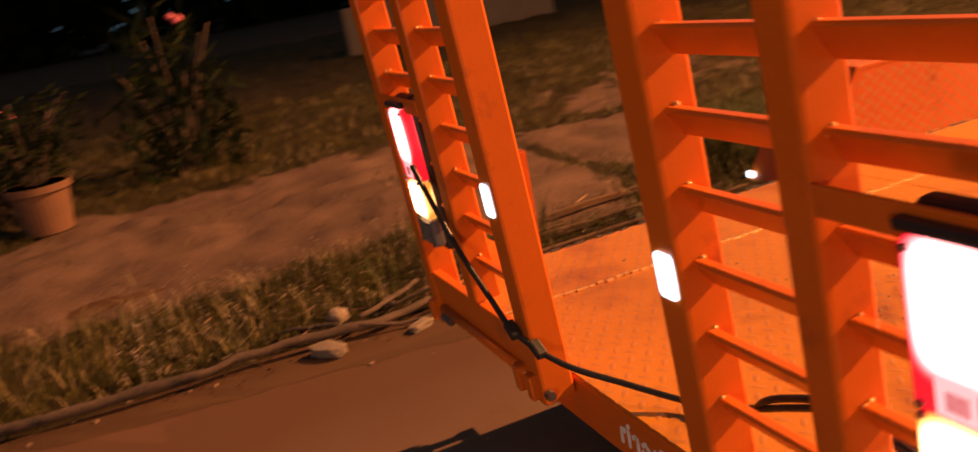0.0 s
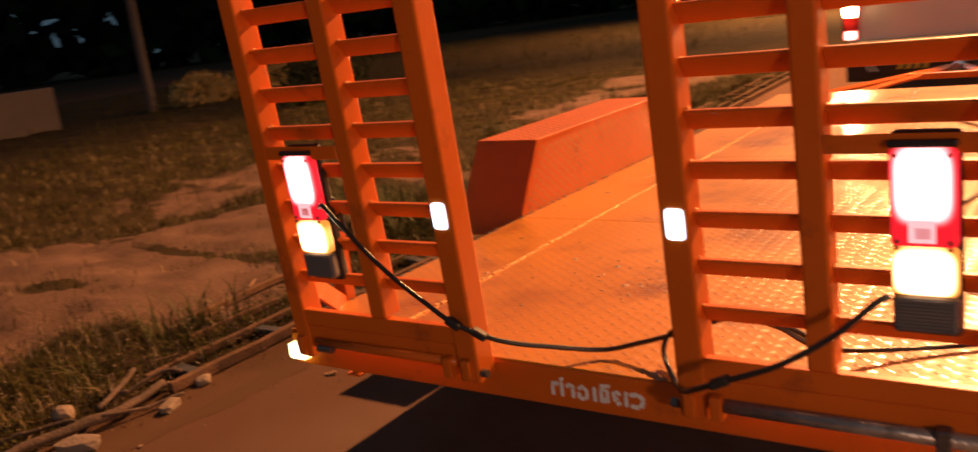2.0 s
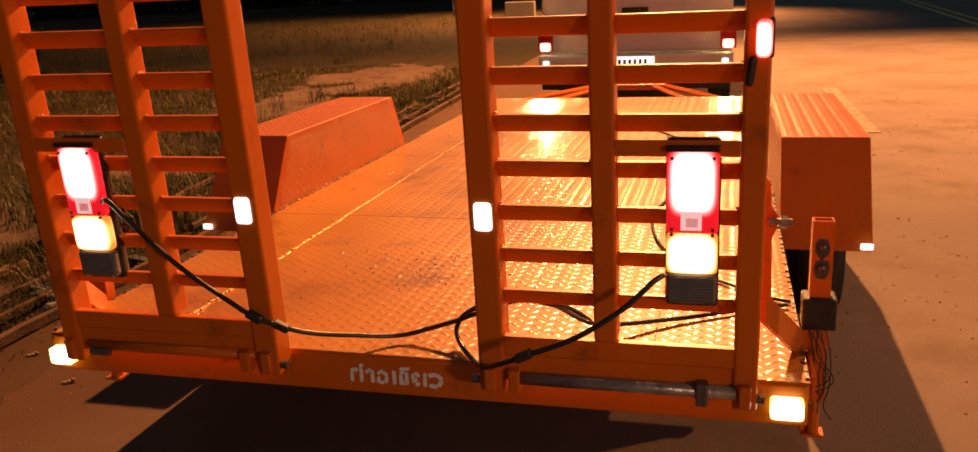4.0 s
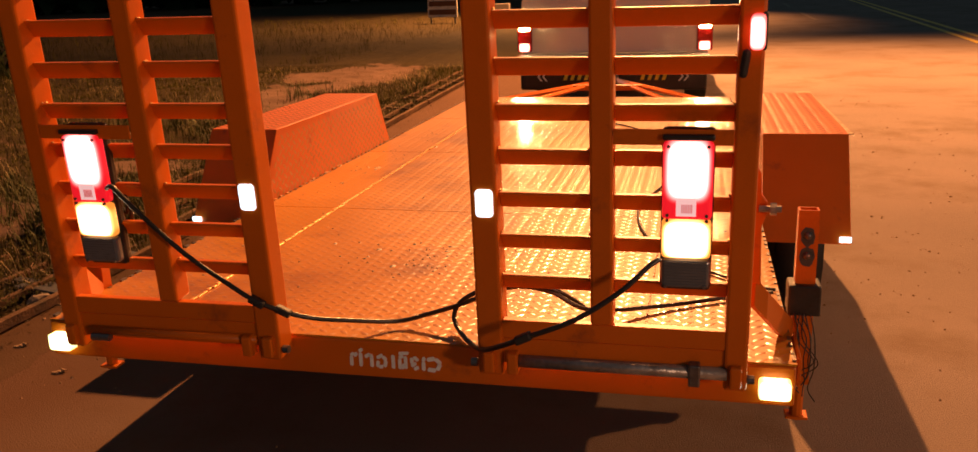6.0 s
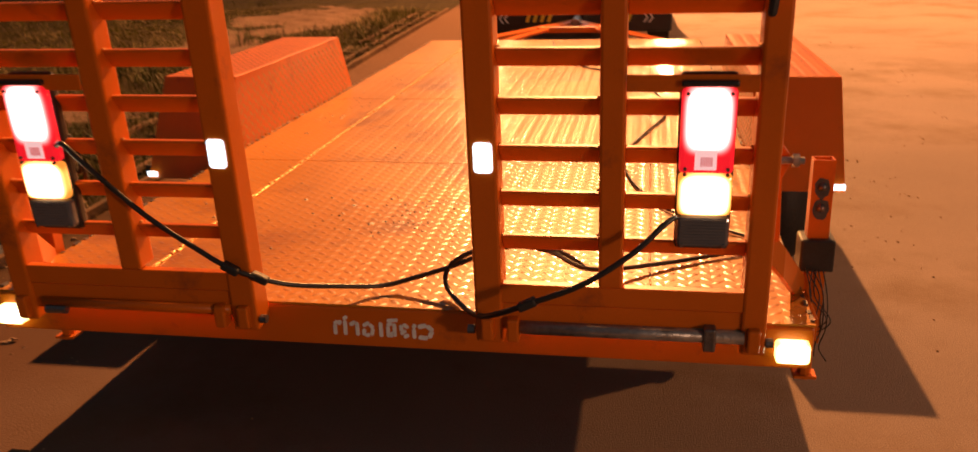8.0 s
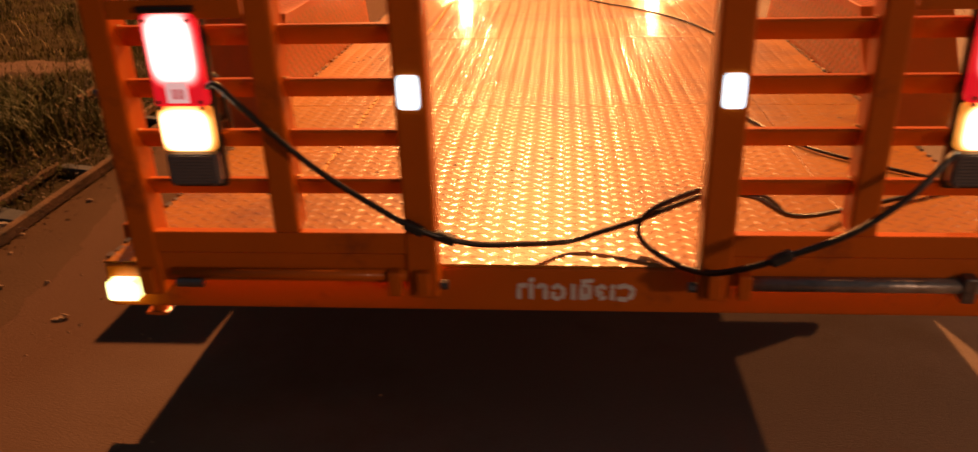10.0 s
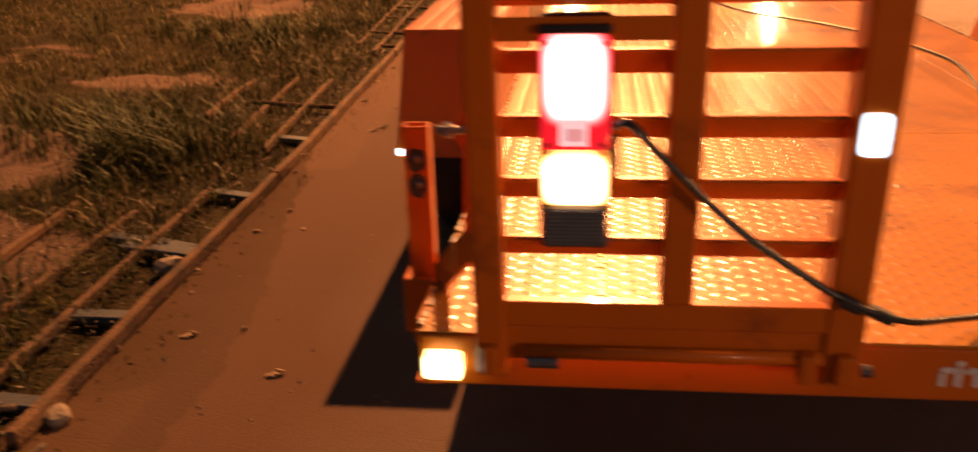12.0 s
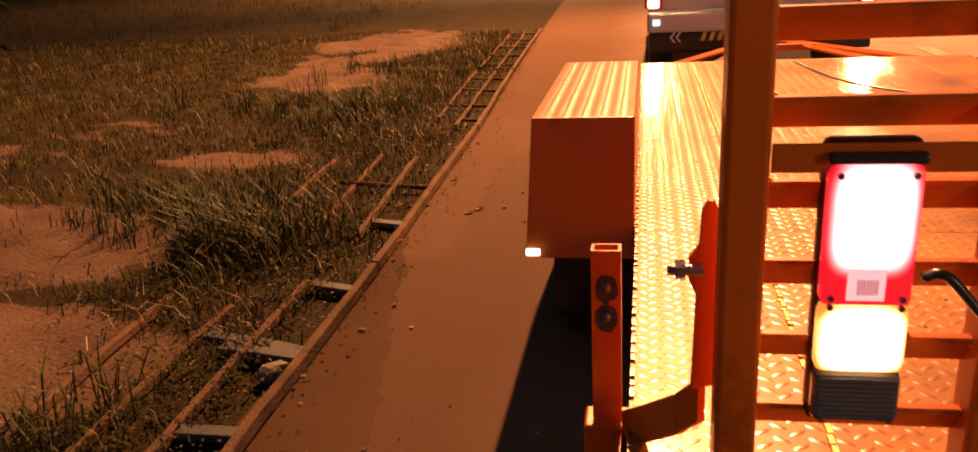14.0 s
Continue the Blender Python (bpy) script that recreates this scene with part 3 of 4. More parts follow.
lying_frame([(-2.418, 8.44, -2.622, 13.00), (-2.617, 8.60, -2.829, 12.80), (-2.832, 8.75, -3.035, 12.60)],
            [], [(-2.836, 8.95, -2.439, 8.85), (-2.877, 9.80, -2.481, 9.70), (-2.918, 10.70, -2.521, 10.60), (-2.968, 11.60, -2.561, 11.50), (-3.008, 12.50, -2.602, 12.40)])
bm = B()
sweep(bm, [(-2.22, -2.4, 0.03), (-2.24, -1.4, 0.04), (-2.16, -0.73, 0.05), (-2.19, -0.5, 0.05), (-2.13, -0.04, 0.05), (-2.15, 0.12, 0.04), (-2.19, 0.28, 0.04)], 0.019, 10)
for v in bm.verts:
    v.co += Vector((0.5, 0.2, 1)) * 0.022 * noise.noise(v.co * 9) + Vector((1, 0, 0.3)) * 0.05 * noise.noise((v.co.y * 2.3, 0, 4))
tagged(part("fallen_pole", bm, BRANCH, smooth=True), "weathered brown pole lying along the road edge", "pole")
for pts, rad in (([(-2.44, 0.30, 0.05), (-2.32, 0.16, 0.06), (-2.17, -0.04, 0.07)], 0.011), ([(-2.28, 0.12, 0.03), (-2.24, 0.30, 0.07), (-2.18, 0.36, 0.06)], 0.009),
                 ([(-2.05, 0.26, 0.02), (-2.08, 0.10, 0.03), (-2.13, -0.06, 0.05)], 0.008), ([(-2.45, 0.20, 0.03), (-2.30, 0.10, 0.05), (-2.24, 0.13, 0.06)], 0.008), ([(-2.36, -0.35, 0.04), (-2.24, -0.18, 0.06), (-2.17, -0.12, 0.05)], 0.008)):
    bm = B()
    sweep(bm, pts, rad, 8)
    for v in bm.verts:
        v.co += Vector((0.5, 0.2, 1)) * 0.014 * noise.noise(v.co * 12)
    tagged(part("branch", bm, BRANCH, smooth=True), "short dry grey-brown branch on the road edge", "branch", "branches on the road edge")


def stone(place, size, mat=STONE, label="pale broken stone on the road edge", name="stone"):
    bm = B()
    bmesh.ops.create_icosphere(bm, subdivisions=2, radius=1)
    for v in bm.verts:
        k = max(abs(c) for c in v.co)
        v.co = v.co.lerp(v.co / k, 0.55) * (1 + 0.25 * noise.noise(v.co * 1.6 + Vector(place) * 5))
        v.co = Vector((v.co.x * size[0], v.co.y * size[1], v.co.z * size[2]))
    ob = part(name, bm, mat)
    ob.location = (place[0], place[1], place[2] + size[2] * 0.75)
    ob.rotation_euler = (0, 0, place[0] * 7 + place[1] * 3)
    return tagged(ob, label, "stone", "stones on the road edge")


stone((-2.05, -0.21, 0), (0.08, 0.045, 0.032))
stone((-2.32, -0.10, 0.02), (0.046, 0.04, 0.036), label="smooth whitish stone among the weeds")
stone((-2.02, 0.17, 0), (0.06, 0.03, 0.02))
stone((-2.10, 0.40, 0), (0.045, 0.03, 0.02))
stone((-2.225, 1.33, 0.0), (0.055, 0.04, 0.03), label="rounded tan stone beside the lying frame")
for k in range(26):
    stone((rng.uniform(-2.2, -1.65) if k % 3 else rng.uniform(-2.2, -2.08), rng.uniform(-1.6, 6), 0), (rng.uniform(0.005, 0.014), rng.uniform(0.005, 0.010), rng.uniform(0.004, 0.008)), RUSTY, label="small pebble on the dusty shoulder", name="pebble")
for x, y in ((-1.955, 0.854), (-1.61, 0.647), (-1.89, 3.27), (-1.93, 3.2), (-2.15, 3.9)):
    bm = B()
    for k in range(4):
        box(bm, -0.016, 0.016, -0.007, 0.007, 0.002, 0.005, 0, pose(0.006 * k, 0.007 * k, 0.002 * k, 8 * k, 6, 50 * k))
    ob = part("dead_leaf", bm, RUSTY)
    ob.location = (x, y, 0.0)
    tagged(ob, "crumpled brown dead leaves on the asphalt", "leaf", "dead leaves on the road")

vs, fs = [], []
for _ in range(4200):
    x, y, r = rng.uniform(-2.25, 4.0), rng.uniform(-2.0, 9.0), rng.uniform(0.002, 0.007) * (1 + 1.8 * rng.random() ** 7)
    if (-1.0 < x < 1.1 and rng.random() < 0.8) or noise.noise((x * 0.9, y * 0.7, 6)) < rng.uniform(-0.5, 0.45):
        continue
    n, a = len(vs), rng.uniform(0, 6.28)
    vs += [(x + r * math.cos(a + k * 1.57), y + r * math.sin(a + k * 1.57) * rng.uniform(0.6, 1.2), 0.0) for k in range(4)] + [(x, y, r * 0.8)]
    fs += [(n, n + 1, n + 4), (n + 1, n + 2, n + 4), (n + 2, n + 3, n + 4), (n + 3, n, n + 4)]
tagged(raw("road_grit", vs, fs, GRIT), "loose sandy grit scattered on the asphalt", "grit", kind="stuff")


# ---- trailer ----
TR = thing("trailer", (0, 0, 0), "orange steel flatbed equipment trailer with raised loading ramps", "trailer")
HW, DZ, LEN = 1.043, 0.505, 5.05

bm = B()
box(bm, -1.041, 1.041, 0.0, 0.075, 0.395, 0.500, 0.006)
part("rear_beam", bm, ORANGE, TR)
for s in (-1, 1):
    bm = B()
    box(bm, min(s * 1.039, s * 0.98), max(s * 1.039, s * 0.98), 0.078, LEN, 0.385, 0.498, 0.005)
    part("side_beam", bm, ORANGE, TR)
bm = B()
box(bm, -1.035, 1.035, LEN + 0.002, LEN + 0.08, 0.39, 0.50, 0.005)
part("front_beam", bm, ORANGE, TR)
for k in range(6):
    bm = B()
    box(bm, -0.975, 0.975, 0.7 + 0.75 * k, 0.75 + 0.75 * k, 0.40, 0.492, 0.003)
    part("cross_member", bm, ORANGE, TR)


def dent(x, y):
    """Slight waviness of the deck sheets."""
    return 0.0025 * noise.noise((x * 1.7, y * 1.7, 9))


def tread(parent, x0, x1, y0, y1, z, plane=None, inside=None, H=0.0017):
    """Raised lozenges of chequer plate, alternating in slant; plane: a matrix that carries x, y, z onto another face."""
    vs, fs = [], []
    i = 0
    x = x0 + 0.02
    while x < x1 - 0.012:
        y = y0 + (0.012 if i % 2 else 0.033)
        s = 1 if i % 2 else -1
        while y < y1 - 0.012:
            if inside is None or inside(x, y):
                a = math.radians(38) * s
                dx, dy = math.cos(a), math.sin(a)
                n = len(vs)
                L, W = 0.0205, 0.0074
                for u, w, h in ((-L, 0, 0), (-L * 0.4, -W, 0), (L * 0.4, -W, 0), (L, 0, 0), (L * 0.4, W, 0), (-L * 0.4, W, 0), (-L * 0.55, 0, H), (L * 0.55, 0, H)):
                    v = Vector((x + dx * u - dy * w, y + dy * u + dx * w, z + h))
                    if plane is None:
                        v.z += dent(v.x, v.y) if z < 0.6 else 0
                        vs.append(v)
                    else:
                        vs.append(plane @ v)
                fs += [(n, n + 1, n + 6), (n + 1, n + 2, n + 7, n + 6), (n + 2, n + 3, n + 7), (n + 3, n + 4, n + 7), (n + 4, n + 5, n + 6, n + 7), (n + 5, n, n + 6)]
            y += 0.045
        x += 0.030
        i += 1
    t = raw("tread", vs, fs, TREAD, parent)
    for p in t.data.polygons:
        p.use_smooth = True
    return tagged(t, "raised chequer-plate lozenges", kind="stuff")


seam_y = [0.003, 1.375, 2.69, 3.95, LEN + 0.078]
for (xa, xb) in ((-HW, -0.702), (-0.698, 0.668), (0.672, HW)):
    for ya, yb in zip(seam_y, seam_y[1:]):
        bm = B()
        box(bm, xa, xb, ya + 0.002, yb - 0.002, 0.5, DZ)
        bmesh.ops.subdivide_edges(bm, edges=[e for e in bm.edges if e.calc_length() > 0.3], cuts=7, use_grid_fill=True)
        for v in bm.verts:
            v.co.z += dent(v.co.x, v.co.y) if v.co.z > 0.503 else 0
        pl = part("deck_plate", bm, DECK, TR, "orange chequer-plate deck sheet")
        tread(pl, xa, xb, ya, yb, DZ - 0.0002)
# unseen sheet, added to stop light leaking through the seam gaps
bm = B()
box(bm, -1.03, 1.03, 0.08, LEN - 0.02, 0.4935, 0.4985)
part("seam_light_block", bm, ORANGE, TR)
# weld beads along the seams
for x in (-0.70, 0.67):
    bm = B()
    y = 0.03
    while y < LEN:
        ln, wide = rng.uniform(0.015, 0.035), 0.006 if x < 0 else 0.003
        box(bm, x - wide, x + wide, y, y + ln, DZ - 0.002, DZ + rng.uniform(0.4, 1.1) * wide, 0.0015, Matrix.Translation((rng.uniform(-0.002, 0.002), 0, 0)))
        y += ln + rng.uniform(0.001, 0.009)
    tagged(part("weld_seam", bm, WELD if x < 0 else TREAD, TR), kind="stuff")
for s in (-1, 1):
    bm = B()
    y = 0.02
    while y < LEN:
        ln = rng.uniform(0.01, 0.035)
        box(bm, s * 1.038 - 0.005, s * 1.038 + 0.004, y, y + ln, DZ - 0.004, DZ + rng.uniform(0.002, 0.007))
        y += ln + rng.uniform(0.01, 0.05)
    tagged(part("edge_weld", bm, STEEL, TR), kind="stuff")

# dried mud flecks on the sheets
vs, fs = [], []
for _ in range(170):
    x, y = rng.choice(((rng.gauss(-0.86, 0.08), rng.gauss(2.3, 0.6)), (rng.uniform(-0.95, 0.95), rng.uniform(0.2, 4.8)), (rng.gauss(-0.15, 0.2), rng.gauss(0.75, 0.12))))
    r, a, n = rng.uniform(0.002, 0.006) * (1 + 1.5 * rng.random() ** 5), rng.uniform(0, 6), len(vs)
    z = DZ + dent(x, y)
    vs += [(x + r * rng.uniform(0.7, 1.3) * math.cos(a + k * 1.257), y + r * rng.uniform(0.7, 1.6) * math.sin(a + k * 1.257), z) for k in range(5)] + [(x, y, z + 0.003)]
    fs += [(n + k, n + (k + 1) % 5, n + 5) for k in range(5)]
tagged(raw("dried_mud", vs, fs, STAIN, TR), "dried dark mud flecks", kind="stuff")

# drawbar
for x, s in ((-0.95, 1), (-0.62, 1), (0.95, -1), (0.62, -1)):
    bm = B()
    rod(bm, (x, LEN + 0.08, 0.45), (s * -0.02 - 0.02, 6.75, 0.47), 0.022, 4)
    part("drawbar", bm, ORANGE, TR)
bm = B()
box(bm, -0.35, 0.3, 6.2, 6.25, 0.43, 0.48, 0.004)
part("drawbar_tie", bm, ORANGE, TR)
bm = B()
rod(bm, (-0.02, 6.6, 0.47), (-0.02, 6.98, 0.47), 0.04, 12)
part("coupling", bm, STEEL, TR, "greasy steel tow coupling")

# fenders and wheels
for s in (-1, 1):
    xi, xo = s * 1.046, s * 1.368
    prof = [(1.335, 0.43), (1.575, 0.81), (2.90, 0.81), (3.12, 0.43), (3.08, 0.43), (2.88, 0.79), (1.59, 0.79), (1.375, 0.43)]
    bm = B()
    prism(bm, prof, "x", min(xi, xo), max(xi, xo), 0.003)
    # inner skirt beside the deck and rear closing sheet
    a, b = sorted((xi, xi + s * 0.006))
    prism(bm, [(1.375, 0.44), (1.587, 0.795), (2.875, 0.795), (3.08, 0.44)], "x", a, b)
    fen = part("fender", bm, ORANGE, TR, "orange boxed fender with chequer-plate top")
    tread(fen, min(xi, xo), max(xi, xo), 1.585, 2.89, 0.8098, H=0.0019)
    # the same plate on the face beside the deck: local x runs along the trailer, y up
    tread(fen, 1.36, 3.10, 0.51, 0.795, 0.0, Matrix(((0, 0, -s, xi), (1, 0, 0, 0), (0, 1, 0, 0), (0, 0, 0, 1))),
          lambda u, v: 1.385 + (v - 0.43) * 0.62 < u < 3.06 - (v - 0.43) * 0.58, H=0.0024)
    # lumpy weld where that face meets the deck
    bm = B()
    y = 1.39
    while y < 3.05:
        ln = rng.uniform(0.012, 0.035)
        box(bm, xi - s * 0.004 - 0.006, xi - s * 0.004 + 0.006, y, y + ln, DZ - 0.004, DZ + rng.uniform(0.003, 0.010), 0.002)
        y += ln + rng.uniform(0.004, 0.05)
    tagged(part("weld", bm, TREAD, fen, "painted lumpy weld"), kind="stuff")
    # reflector that glows in place of the light it would send back
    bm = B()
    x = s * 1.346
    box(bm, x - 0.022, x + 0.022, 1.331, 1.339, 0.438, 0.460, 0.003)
    part("reflector", bm, WHITE_GLOW, fen, "small white reflector, given a glow", origin=(x, 1.335, 0.449))
    for wy in (1.87, 2.60):
        bm = B()
        rod(bm, (s * 1.09, wy, 0.31), (s * 1.31, wy, 0.31), 0.31, 40)
        bmesh.ops.bevel(bm, geom=[e for e in bm.edges if len(e.link_faces) == 2 and e.calc_face_angle() > 1], offset=0.035, segments=3, affect="EDGES")
        w = part("wheel", bm, RUBBER, TR, "black rubber tyre", smooth=True)
        bm = B()
        rod(bm, (s * 1.295, wy, 0.31), (s * 1.318, wy, 0.31), 0.17, 28)
        rod(bm, (s * 1.31, wy, 0.31), (s * 1.335, wy, 0.31), 0.06, 16)
        part("rim", bm, STEEL, w)
        bm = B()
        rod(bm, (s * 0.95, wy, 0.31), (s * 1.09, wy, 0.31), 0.04, 12)
        part("stub_axle", bm, STEEL, TR)

# ramp supports at the rear corners
for s in (-1, 1):
    xc = s * 1.082
    bm = B()
    hx, hy, ring = 0.026, 0.02, []
    for e, z in ((0, 0.33), (0, 0.822), (0.005, 0.822), (0.005, 0.33)):
        ring.append([bm.verts.new((xc + i * (hx - e), 0.30 + j * (hy - e), z)) for i, j in ((-1, -1), (1, -1), (1, 1), (-1, 1))])
    for k in range(4):
        lo, hi = ring[k], ring[(k + 1) % 4]
        for i in range(4):
            bm.faces.new((lo[i], lo[(i + 1) % 4], hi[(i + 1) % 4], hi[i]))
    bmesh.ops.recalc_face_normals(bm, faces=bm.faces)
    st = part("stake", bm, ORANGE, TR, "upright square steel leg tube with open top")
    for z in (0.755, 0.70):
        bm = B()
        bmesh.ops.create_uvsphere(bm, u_segments=12, v_segments=8, radius=0.011, matrix=Matrix.Translation((xc, 0.279, z)))
        part("bolt", bm, STEEL, st, "blackened round bolt head", smooth=True)
        bm = B()
        rim = [bm.verts.new((xc + (0.020 + 0.006 * noise.noise((k * 0.9, z * 30, s))) * math.cos(k * 0.3927), 0.2785, z - 0.004 + (0.027 + 0.010 * noise.noise((k * 0.8, z * 20, 4))) * math.sin(k * 0.3927))) for k in range(16)]
        f = bm.faces.new(rim)
        bmesh.ops.recalc_face_normals(bm, faces=[f])
        g = bmesh.ops.extrude_face_region(bm, geom=[f])
        bmesh.ops.translate(bm, verts=[v for v in g["geom"] if isinstance(v, bmesh.types.BMVert)], vec=(0, 0.0015, 0))
        part("stain", bm, STAIN, st, "dark oily stain round the bolt")
    bm = B()
    box(bm, xc - 0.042, xc + 0.042, 0.262, 0.34, 0.36 if s < 0 else 0.535, 0.49 if s < 0 else 0.62, 0.005)
    part("sleeve", bm, BLACK if s > 0 else ORANGE, st)
    bm = B()
    box(bm, xc - 0.03, xc + 0.03, 0.275, 0.325, 0.225, 0.233, 0.002)
    rod(bm, (xc, 0.30, 0.22), (xc, 0.30, 0.36), 0.018, 10)
    part("foot", bm, ORANGE, st)
    # latch: an upright plate beside the ramp post and a slanting leg back to the stake
    bm = B()
    prism(bm, [(s * x, z) for x, z in ((0.949, 0.70), (0.915, 0.71), (0.912, 0.90), (0.915, 0.975), (0.921, 0.989), (0.931, 0.989), (0.938, 0.975), (0.941, 0.925), (0.955, 0.905), (0.955, 0.875), (0.944, 0.85))], "y", 0.012, 0.026, 0.002)
    lt = part("latch_arm", bm, ORANGE, TR, "bent orange latch arm holding the ramp")
    # flat leg that slopes outwards and back to the foot of the stake, in three straight runs
    bm = B()
    run = [((0.932, 0.019), 0.645, 0.720), ((0.965, 0.055), 0.600, 0.672), ((1.020, 0.190), 0.500, 0.575), ((1.050, 0.262), 0.446, 0.525)]
    rings = []
    for (lx, ly), z0, z1 in run:
        n = Vector((0.9, -0.43, 0)) * 0.006
        rings.append([bm.verts.new((s * (lx + k * n.x), ly + k * n.y, z)) for k, z in ((-1, z0), (1, z0), (1, z1), (-1, z1))])
    for p, q in zip(rings, rings[1:]):
        for k in range(4):
            bm.faces.new((p[k], p[(k + 1) % 4], q[(k + 1) % 4], q[k]))
    bm.faces.new(rings[0][::-1])
    bm.faces.new(rings[-1])
    bmesh.ops.recalc_face_normals(bm, faces=bm.faces)
    part("leg", bm, ORANGE, lt)
    bm = B()
    rod(bm, (s * 0.935, 0.0, 0.893), (s * 0.985, 0.0, 0.893), 0.008, 12)
    rod(bm, (s * 0.960, 0.0, 0.893), (s * 0.974, 0.0, 0.893), 0.015, 6)
    part("bolt", bm, PIPE, lt, "steel bolt and nut")
    bm = B()
    box(bm, s * 1.06 - 0.005, s * 1.06 + 0.005, 0.10, 0.30, 0.42, 0.48, 0.002)
    part("bracket", bm, ORANGE, lt)

# loading ramps
RZ, RY, LEAN = 0.50, -0.042, 4.0
TOP = 1.32


def ramp(s):
    r_bm = B()
    a, b = sorted((s * 0.27, s * 0.922))
    box(r_bm, a + 0.05, b - 0.05, -0.032, -0.024, 0.0, 0.068, 0.002)
    box(r_bm, a + 0.05, b - 0.05, -0.036, -0.012, 0.070, 0.118, 0.003)
    r = part("ramp", r_bm, ORANGE, TR, "raised orange loading ramp with steel rungs")
    r.matrix_basis = pose(0, RY, RZ, LEAN, 0, 0)
    posts = [(0.27, 0.335, 0.075), (0.553, 0.607, 0.068), (0.868, 0.922, 0.075)]
    for x0, x1, d in posts:
        bm = B()
        xa, xb = sorted((s * x0, s * x1))
        box(bm, xa, xb, -0.04, -0.04 + d, -0.035 if x0 != 0.553 else 0.118, TOP, 0.007)
        part("post", bm, ORANGE, r)
    for k in range(12):
        z = 0.187 + 0.1052 * k
        if z + 0.05 > TOP:
            break
        for x0, x1 in ((0.335, 0.553), (0.607, 0.868)):
            bm = B()
            xa, xb = sorted((s * x0, s * x1))
            prism(bm, [(0.010, z), (0.015, z), (0.006, z + 0.030), (0.002, z + 0.038), (0.000, z + 0.044), (-0.014, z + 0.044), (-0.018, z + 0.040)], "x", xa, xb, 0.0015)
            part("rung", bm, ORANGE, r)
    bm = B()
    for k in range(11):
        z = 0.187 + 0.1052 * k
        for x in (0.337, 0.551, 0.609, 0.866):
            for _ in range(3):
                c = Vector((s * x + rng.uniform(-0.003, 0.003), rng.uniform(-0.012, 0.0), z + rng.uniform(0.034, 0.045)))
                bmesh.ops.create_icosphere(bm, subdivisions=1, radius=rng.uniform(0.003, 0.006), matrix=Matrix.Translation(c))
    tagged(part("weld", bm, WELD, r, "small rough weld beads", smooth=True), kind="stuff")
    bm = B()
    xa, xb = sorted((s * 0.607, s * 0.868))
    box(bm, xa, xb, -0.042, -0.036, 0.566, 0.602, 0.002)
    part("lamp_bracket", bm, ORANGE, r)
    # reflective marker, its brightness put in as emission
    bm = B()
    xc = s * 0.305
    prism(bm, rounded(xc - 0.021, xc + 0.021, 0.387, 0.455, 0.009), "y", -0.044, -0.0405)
    part("white_marker", bm, WHITE_GLOW, r, "white reflective marker on the inner post, given a glow", origin=(xc, -0.042, 0.421))
    # hinge pipe with end lugs
    bm = B()
    if s > 0:
        rod(bm, (0.375, -0.038, 0.010), (0.875, -0.038, 0.010), 0.016, 16)
    else:
        rod(bm, (-0.84, -0.038, 0.022), (-0.335, -0.038, 0.022), 0.012, 16)
    part("hinge_pipe", bm, PIPE if s > 0 else ORANGE, r, "bare steel hinge pipe" if s > 0 else "", smooth=True)
    for x in (0.30, 0.36, 0.80, 0.895):
        bm = B()
        box(bm, s * x - 0.014, s * x + 0.014, -0.058, -0.02, -0.022, 0.036, 0.005)
        if s < 0 and x == 0.80:
            bm = B()
            rod(bm, (-0.832, -0.046, 0.004), (-0.776, -0.046, 0.004), 0.011, 12)
        part("hinge_lug", bm, ORANGE if x != 0.80 else STEEL, r)
    for x in (0.25, 0.923) if s > 0 else (0.25,):
        bm = B()
        rod(bm, (s * x, -0.03, -0.005), (s * (x + 0.016), -0.03, -0.005), 0.011, 8)
        part("hinge_bolt", bm, STEEL, r, smooth=False)


for s in (-1, 1):
    ramp(s)


